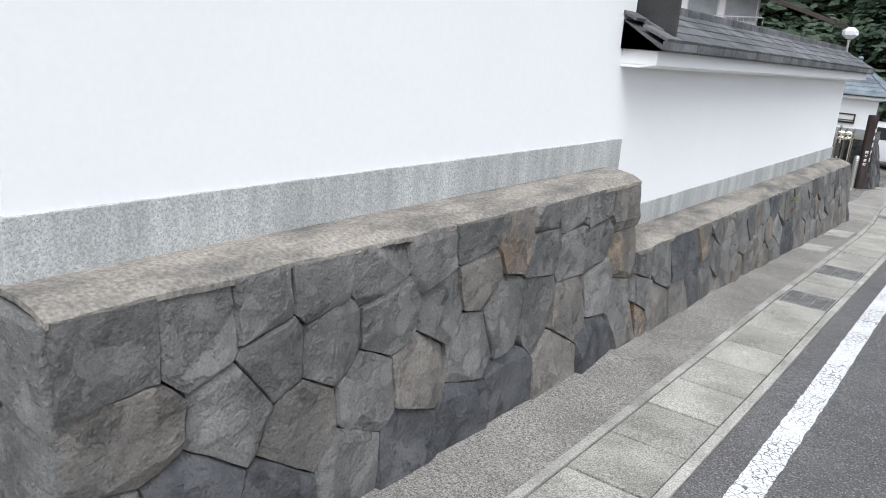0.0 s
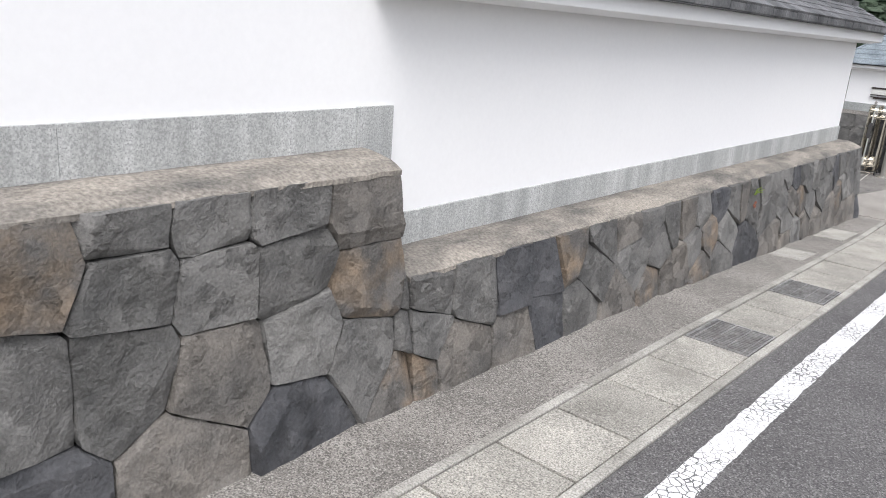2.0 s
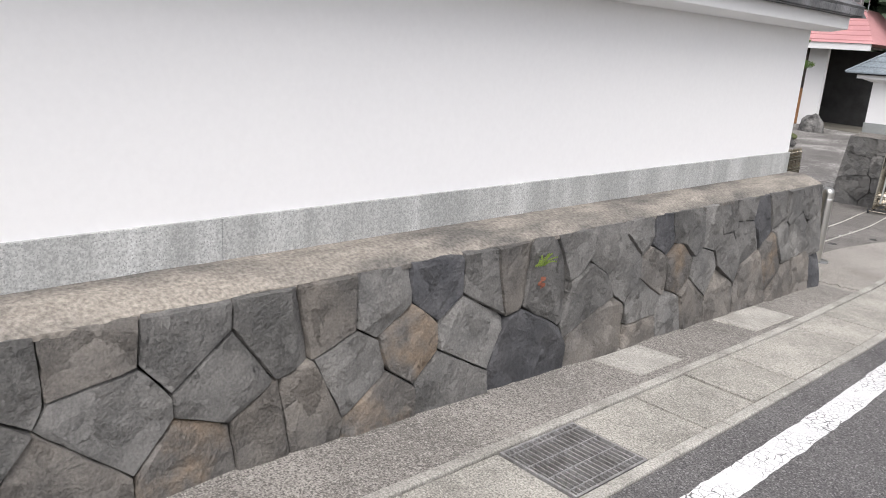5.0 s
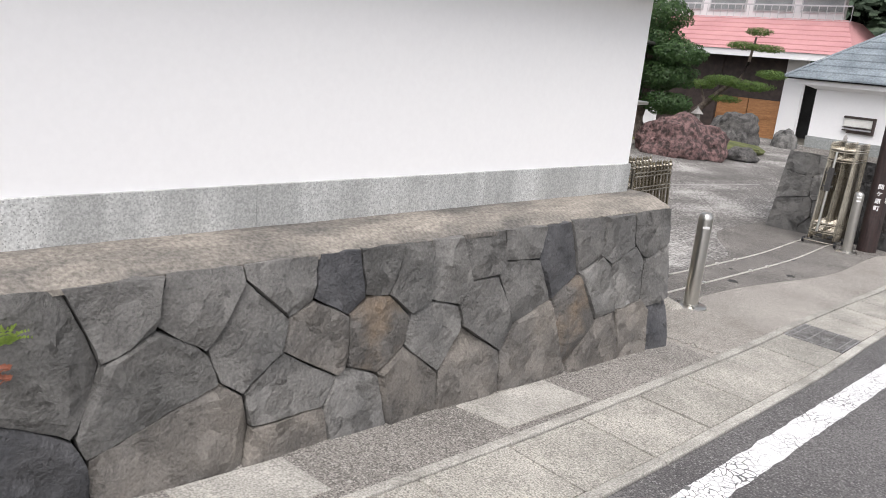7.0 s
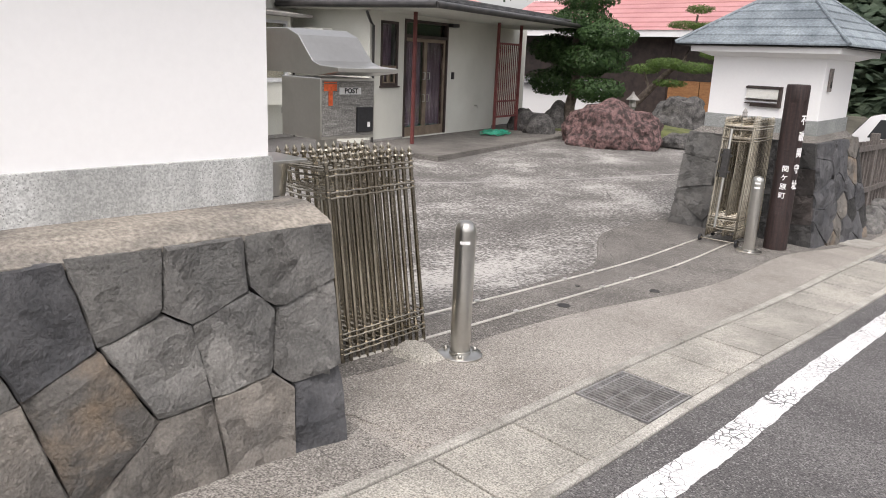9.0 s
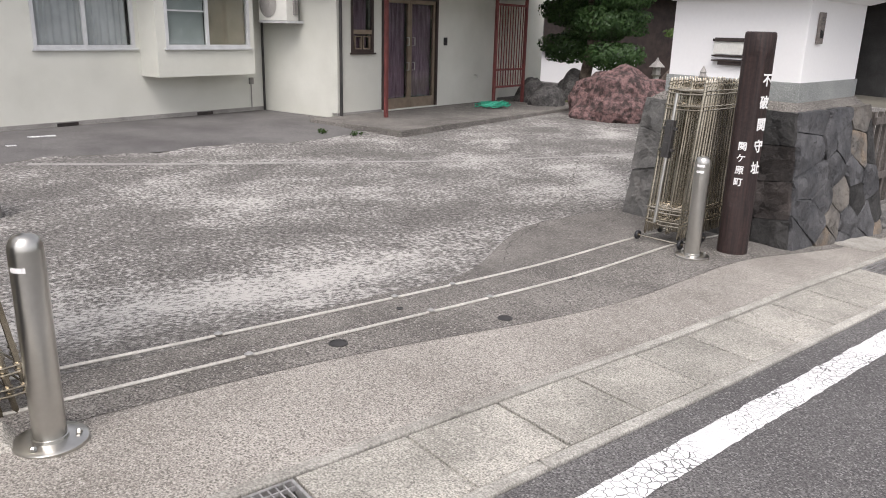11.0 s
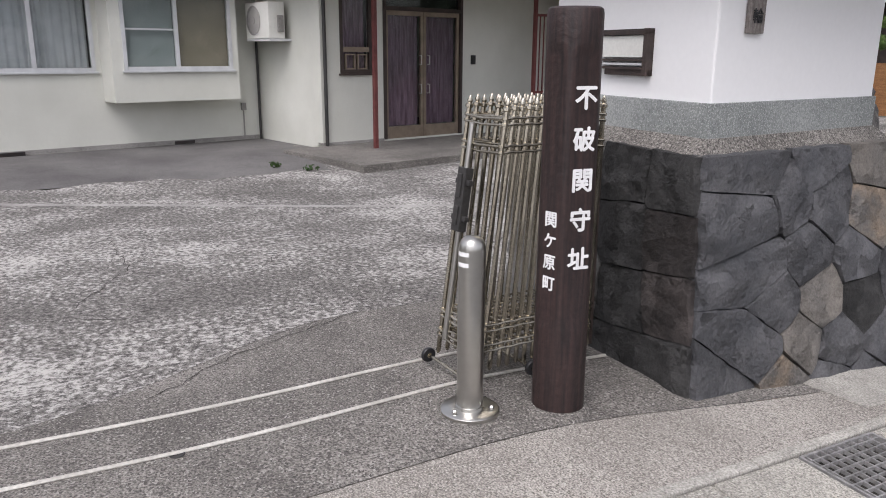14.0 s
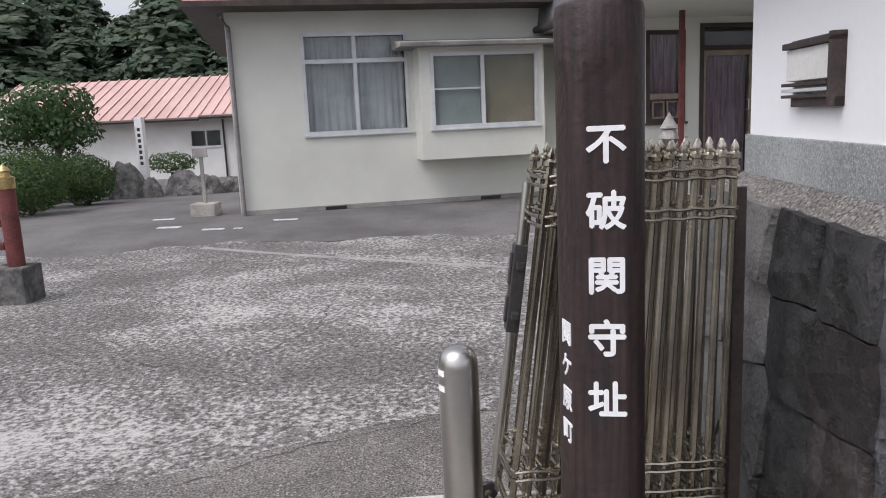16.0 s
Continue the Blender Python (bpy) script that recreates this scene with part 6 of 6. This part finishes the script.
def stone(poly, place, rnd, joint=0.0008, proud=0.030, steep=1.0):
    """One split-faced stone: a block with ragged sides whose front is broken off along flat fractures."""
    area = sum(p[0] * q[1] - q[0] * p[1] for p, q in zip(poly, poly[1:] + poly[:1])) / 2
    if area < 0:
        poly = poly[::-1]
    cx, cy = sum(p[0] for p in poly) / len(poly), sum(p[1] for p in poly) / len(poly)
    size = math.sqrt(abs(area))
    ring, cuts = [], []
    for p, q in zip(poly, poly[1:] + poly[:1]):
        length = math.hypot(q[0] - p[0], q[1] - p[1])
        if length < 0.012:
            continue
        k = max(1, round(length / 0.06))
        nx, ny = (q[1] - p[1]) / length, -(q[0] - p[0]) / length
        for i in range(k):
            t = i / k
            w = rnd.uniform(-0.006, 0.003) - joint - (0.005 if i == 0 else 0)
            ring.append((p[0] + (q[0] - p[0]) * t + nx * w, p[1] + (q[1] - p[1]) * t + ny * w))
        # a narrow arris along every side, and here and there a broad chip
        cuts.append((p, nx, ny, rnd.uniform(2.2, 5.5), rnd.uniform(0.0, 0.010)))
        if rnd.random() < 0.42 and length > 0.06:
            a = math.atan2(ny, nx) + rnd.gauss(0, 0.22)
            f = rnd.uniform(0.2, 0.8)
            at = (p[0] + (q[0] - p[0]) * f, p[1] + (q[1] - p[1]) * f)
            cuts.append((at, math.cos(a), math.sin(a), rnd.uniform(0.22, 0.60) * steep, rnd.uniform(0.006, 0.022)))
    if len(ring) < 3:
        return None
    s = Shape()
    s.prism([(x, y, -0.06) for x, y in ring], [(x, y, 0.10) for x, y in ring])
    me = s.mesh("stone", M_STONE)
    bm = bmesh.new()
    bm.from_mesh(me)
    bpy.data.meshes.remove(me)
    tilt = (rnd.gauss(0, 0.05), rnd.gauss(0, 0.05))
    planes = [(Vector((cx, cy, proud * rnd.uniform(0.7, 1.15))), Vector((tilt[0], tilt[1], 1)))]
    planes += [(Vector((at[0], at[1], h)), Vector((nx * g, ny * g, 1))) for at, nx, ny, g, h in cuts]
    for at, normal in planes:
        cut = bmesh.ops.bisect_plane(bm, geom=bm.verts[:] + bm.edges[:] + bm.faces[:], dist=0.00001, plane_co=at, plane_no=normal.normalized(), clear_outer=True)
        rim = [e for e in cut["geom_cut"] if isinstance(e, bmesh.types.BMEdge) and e.is_boundary]
        if rim:
            bmesh.ops.holes_fill(bm, edges=rim, sides=0)
    # break the fracture planes up a little
    bmesh.ops.triangulate(bm, faces=[f for f in bm.faces if f.normal.z > 0.2])
    for limit in (0.09, 0.07):
        bmesh.ops.subdivide_edges(bm, edges=[e for e in bm.edges if e.calc_length() > limit and min(v.co.z for v in e.verts) > -0.02], cuts=1, use_grid_fill=False)
        bmesh.ops.triangulate(bm, faces=[f for f in bm.faces if len(f.verts) > 3])
    out = Shape()
    bm.verts.index_update()

    def rough(v):
        return 0.0 if v.z < 0 else 0.009 * noise.noise((v.x * 8, v.y * 8, cx)) + 0.006 * noise.noise((v.x * 23, v.y * 23, cy))

    out.v = [place(v.co.x + (0.006 * noise.noise((v.co.y * 19, v.co.x * 19, 3)) if v.co.z > 0.012 else 0), v.co.y, v.co.z + rough(v.co)) for v in bm.verts]
    out.f = [tuple(v.index for v in f.verts) for f in bm.faces]
    bm.free()
    return out if len(out.v) > 5 else None


def masonry(parent, seeds, outline, place, seed, mats=None, steep=1.0):
    rnd = random.Random(seed)
    for s0, poly in cells(seeds, outline):
        s = stone(poly, place, rnd, steep=steep)
        if s:
            part("stone", s, (mats or STONE_MATS)[s0[2] if len(s0) > 2 else 0], parent)


def footing(y, z, d):
    """Out along the battered street face."""
    return (-2.045 + 0.115 * max(0.0, 0.2 - z) / 0.9 + d, y, z)


TALL = [(1.13, 0.52, 0), (1.43, 0.53, 0), (1.71, 0.55, 0), (1.98, 0.58, 0), (2.33, 0.56, 0), (2.71, 0.55, 0), (3.04, 0.62, 0), (3.44, 0.55, 2), (3.75, 0.63, 0), (4.08, 0.61, 0), (4.40, 0.61, 0), (4.87, 0.56, 3)]
TALL += [(1.15, 0.22, 3), (1.55, 0.18, 0), (1.75, 0.34, 0), (2.06, 0.31, 0), (2.40, 0.35, 0), (2.79, 0.29, 0), (3.08, 0.37, 3), (3.75, 0.41, 0), (4.10, 0.35, 0), (4.43, 0.34, 0), (4.87, 0.17, 2)]
TALL += [(1.89, 0.0, 3), (2.25, 0.01, 0), (2.62, 0.01, 3), (3.01, 0.03, 0), (3.36, 0.10, 0), (3.71, 0.10, 0), (4.09, -0.01, 3), (4.50, 0.02, 0)]
TALL += [(1.36, -0.10, 1), (1.72, -0.27, 1), (2.13, -0.26, 0), (2.51, -0.32, 1), (2.94, -0.33, 1), (3.35, -0.32, 1), (3.91, -0.34, 3), (4.45, -0.34, 1), (4.81, -0.12, 0), (1.05, -0.12, 0), (1.2, -0.42, 1)]
LOW_A = [(5.28, 0.05, 0), (5.65, 0.01, 0), (5.99, 0.01, 1), (6.31, -0.02, 1), (6.57, 0.05, 2), (5.22, -0.14, 0), (5.12, -0.36, 2), (5.51, -0.36, 3), (6.0, -0.41, 3), (6.28, -0.36, 1), (6.70, -0.37, 0)]
LOW_A += [(6.87, -0.15, 0), (7.0, 0.07, 0), (7.38, -0.17, 0), (7.18, -0.41, 3), (7.33, 0.09, 3), (7.64, 0.05, 0), (7.68, -0.45, 2), (7.79, -0.15, 0)]
LOW_B = [(8.03, 0.02, 0), (8.27, 0.06, 3), (8.59, 0.04, 0), (8.90, 0.05, 1), (9.23, 0.04, 0), (9.41, 0.07, 3), (9.73, -0.02, 0), (10.0, 0.09, 0), (10.28, 0.04, 0), (10.66, 0.10, 0), (10.91, 0.07, 1), (11.12, 0.10, 0)]
LOW_B += [(8.40, -0.29, 0), (8.72, -0.19, 2), (9.09, -0.22, 0), (10.13, -0.20, 0), (10.48, -0.09, 0), (10.78, -0.18, 3), (11.09, -0.20, 2), (10.67, -0.36, 0), (7.95, -0.42, 3)]
LOW_B += [(8.15, -0.40, 3), (8.52, -0.48, 2), (8.95, -0.48, 0), (9.50, -0.47, 1), (10.22, -0.46, 3), (10.67, -0.59, 3), (10.96, -0.54, 0)]
LOW_C = [(11.31, 0.03, 0), (11.50, 0.02, 0), (11.79, -0.21, 0), (12.03, -0.11, 0), (12.13, -0.48, 3), (11.62, -0.46, 3), (11.78, 0.10, 0), (12.04, 0.12, 0), (11.26, -0.48, 3), (11.42, -0.28, 0)]
LOW_C += [(12.35, 0.03, 1), (12.60, 0.09, 0), (12.91, 0.06, 0), (13.24, 0.07, 0), (12.72, -0.25, 0), (13.01, -0.20, 0), (13.32, -0.25, 0), (12.53, -0.36, 2), (12.75, -0.58, 3), (13.07, -0.55, 3), (13.37, -0.58, 1)]

core = Shape()
core.prism([(-2.7, 0.99, -0.9), (-2.03, 0.99, -0.9), (-2.03, 5.12, -0.9), (-2.7, 5.12, -0.9)], [(-2.7, 0.99, 0.65), (-2.15, 0.99, 0.65), (-2.15, 5.01, 0.65), (-2.7, 5.01, 0.65)])
foot_tall = setting("footing_tall", core, M_JOINT, "grey split-stone footing of the tall wall")
core = Shape()
core.prism([(-2.7, 5.12, -1.0), (-2.01, 5.12, -1.0), (-2.01, 13.40, -1.0), (-2.7, 13.40, -1.0)], [(-2.7, 5.12, 0.13), (-2.12, 5.12, 0.13), (-2.12, 13.40, 0.13), (-2.7, 13.40, 0.13)])
foot_low = setting("footing_low", core, M_JOINT, "grey split-stone footing of the low wall")
every = TALL + LOW_A + LOW_B + LOW_C
low_line = [(y, lerp_table(ROAD_Z, y) - 0.10) for y in (13.46, 10, 7, 3, 0.94)]
masonry(foot_tall, every[:len(TALL)] + LOW_A[:8], [(0.94, -0.55), (5.14, -0.58), (5.12, 0.1), (5.035, 0.692), (0.94, 0.674)], footing, 11)
masonry(foot_low, TALL[-12:] + [TALL[22]] + LOW_A + LOW_B + LOW_C, [(5.14, -0.62), (10.0, -0.72), (13.46, -0.83), (13.46, 0.182), (5.14, 0.152)], footing, 12)
# end of the tall footing, and the end by the gate
end_seeds = [(-2.15 - 0.34 * (k % 2) - 0.02 * k, 0.45 - 0.28 * (k // 2), k % 4 if k % 3 == 0 else 0) for k in range(8)]
masonry(foot_tall, end_seeds, [(-2.75, -0.55), (-2.03, -0.55), (-2.045, 0.67), (-2.75, 0.67)], lambda a, z, d: (a + 0.115 * max(0.0, 0.2 - z) / 0.9, 0.945 - d, z), 13)
masonry(foot_low, [(x, z, i % 2) for i, (x, z) in enumerate([(-2.18, 0.0), (-2.5, -0.05), (-2.2, -0.36), (-2.52, -0.4), (-2.2, -0.66), (-2.5, -0.7)])], [(-2.72, -0.9), (-2.0, -0.9), (-2.02, 0.15), (-2.72, 0.15)], lambda a, z, d: (a + 0.08 * max(0.0, 0.2 - z) / 0.9, 13.40 + d * 0.5, z), 14)

# ---- stones of the gate pillar ----
def pillar_left(a, z, d):
    k = (z + 1.1) / 1.22
    return (a, 20.185 + 0.055 * k - d, z)


def pillar_front(a, z, d):
    k = (z + 1.1) / 1.22
    return (-2.565 - 0.13 * k - 0.075 * (a - 20.2) * k + d, a, z)


# gate side: its shade and wet are put into darker stone colours
DAMP_SHADE = (M_STONE_DAMP_SHADE, M_STONE_DAMP_SHADE, M_STONE_BROWN, M_STONE_DAMP_SHADE_BROWN, M_STONE)
FACE = (M_STONE_DARK, M_STONE_DAMP_SHADE, M_STONE_RUST, M_STONE_BROWN)
DRY_LIT = 4
LEFT = [(-2.82, -0.03, 0), (-3.21, -0.02, 0), (-3.55, 0.0, DRY_LIT), (-3.95, -0.04, DRY_LIT), (-2.80, -0.31, 3), (-3.17, -0.34, 1), (-3.58, -0.33, DRY_LIT), (-4.0, -0.36, DRY_LIT), (-2.76, -0.62, 3), (-3.13, -0.69, 1), (-3.5, -0.66, DRY_LIT), (-3.93, -0.70, DRY_LIT), (-2.72, -0.94, 1), (-3.10, -0.97, 1), (-3.6, -0.98, DRY_LIT), (-4.1, -1.0, DRY_LIT)]
FRONT = [(20.65, 0.03, 0), (21.06, 0.02, 0), (21.56, 0.02, 3), (20.62, -0.22, 0), (20.87, -0.14, 0), (21.16, -0.18, 0), (21.51, -0.27, 2), (21.80, -0.29, 1), (20.66, -0.44, 0), (20.98, -0.43, 0), (21.39, -0.49, 0), (20.76, -0.63, 0), (21.07, -0.66, 3), (21.40, -0.70, 1), (21.76, -0.59, 0)]
FRONT += [(21.83, -0.85, 1), (20.62, -0.84, 0), (20.94, -0.86, 3), (21.22, -0.91, 0), (21.60, -0.97, 0), (20.80, -1.04, 2), (21.15, -1.11, 0), (21.48, -1.15, 0), (21.87, -1.12, 2), (20.45, -1.08, 0)]
masonry(base, LEFT, [(-4.32, -1.2), (-2.56, -1.2), (-2.69, 0.11), (-4.19, 0.11)], pillar_left, 21, DAMP_SHADE, 0.4)
masonry(base, FRONT, [(20.18, -1.25), (21.95, -1.25), (21.82, 0.11), (20.24, 0.11)], pillar_front, 22, FACE, 0.5)

# ---- gutter slabs, kerb strips and gratings ----
gutter = tagged(new("gutter"), "concrete gutter with cover slabs and kerb strips", kind="structure")
GRATES = [(7.165, 7.69), (8.81, 9.34), (14.69, 15.19), (20.22, 20.74)]


def along(y, dx, lift=0.0):
    x = gutter_x(y) + dx
    return Vector((x, y, ground_z(max(x, -2.6), y) + lift))


def strip(y0, y1, a, b, top, low=-0.12, n=2):
    """A short bar that follows the gutter from y0 to y1, between offsets a and b."""
    s = Shape()
    for y, y2 in zip(span(y0, y1, (y1 - y0) / n), span(y0, y1, (y1 - y0) / n)[1:]):
        s.prism([along(y, a, low), along(y, b, low), along(y2, b, low), along(y2, a, low)], [along(y, a, top), along(y, b, top), along(y2, b, top), along(y2, a, top)])
    return s


rnd = random.Random(5)
stops = [-6.0] + [v for g in GRATES for v in g] + [34.0]
for a, b in zip(stops[::2], stops[1::2]):
    cuts = span(a, b, 1.03)
    for y0, y1 in zip(cuts, cuts[1:]):
        h = rnd.uniform(-0.003, 0.005)
        m0 = (y0 + y1) / 2
        for p, q in ((y0 + 0.008, m0 - 0.008), (m0 + 0.008, y1 - 0.008)):
            part("slab", strip(p, q, 0.005, 0.430, h + 0.002, n=1), M_SLAB, gutter, bevel=0.005)
        part("slab_joint", strip(m0 - 0.0082, m0 + 0.0082, 0.24 if rnd.random() < 0.6 else 0.010, 0.429, h - 0.007, n=1), M_SLAB, gutter)
for y in span(-6.0, 34.0, 2.0)[:-1]:
    part("kerb", strip(y + 0.003, y + 1.997, -0.058, -0.004, 0.010, n=4), M_KERB, gutter, bevel=0.008)
    part("kerb", strip(y + 0.003, y + 1.997, 0.438, 0.497, 0.012, n=4), M_KERB, gutter, bevel=0.010)
setting("gutter_bed", strip(-6, 34, -0.13, 0.53, -0.075, -0.16, n=80), M_JOINT, "dark bottom of the gutter")
M_GALV = mat("galvanised_grating", (0.20, 0.195, 0.19), (0.34, 0.335, 0.33), 9, 60, 0.55, 0.1, metal=0.2)
for gi, (a, b) in enumerate(GRATES):
    g = tagged(new("drain_grate"), "galvanised steel bar grating over the gutter", "drain grate", "gutter gratings")
    g.location = along((a + b) / 2, 0.2)
    back = Matrix.Translation(-g.location)

    def shifted(s):
        s.v = [tuple(back @ Vector(p)) for p in s.v]
        return s

    rim = strip(a + 0.004, a + 0.016, 0.008, 0.428, 0.004, -0.03, 1)
    for p, q, u, v in ((b - 0.016, b - 0.004, 0.008, 0.428), (a + 0.016, b - 0.016, 0.008, 0.02), (a + 0.016, b - 0.016, 0.416, 0.428)):
        extra = strip(p, q, u, v, 0.004, -0.03, 1)
        rim.add(extra.v, extra.f)
    part("rim", shifted(rim), M_GALV, g)
    for k in range(15 if gi < 3 else 9):
        step = (b - a - 0.05) / (15 if gi < 3 else 9)
        y = a + 0.03 + k * step
        part("bar", shifted(strip(y, y + 0.006, 0.02, 0.416, 0.003, -0.014, 1)), M_GALV, g)
    for k in range(4 if gi < 3 else 8):
        dx = 0.05 + k * (0.325 / (3 if gi < 3 else 7))
        part("cross_bar", shifted(strip(a + 0.017, b - 0.017, dx, dx + 0.006, 0.004, -0.012, 1)), M_GALV, g)
# concrete covers between the wall and the gutter
for y0, y1, x0, x1 in ((10.10, 10.62, -1.90, -1.60), (11.55, 12.25, -1.90, -1.60), (20.9, 21.6, -2.62, -2.22)):
    t = Shape()
    t.prism([(x0, y0, road_z(y0) - 0.05), (x1, y0 + 0.06, road_z(y0) - 0.05), (x1, y1, road_z(y1) - 0.05), (x0, y1 - 0.04, road_z(y1) - 0.05)], [(x0, y0, road_z(y0) + 0.007), (x1, y0 + 0.06, road_z(y0) + 0.007), (x1, y1, road_z(y1) + 0.007), (x0, y1 - 0.04, road_z(y1) + 0.007)])
    setting("drain_cover", t, M_KERB, "pale concrete drain cover beside the wall", bevel=0.006)
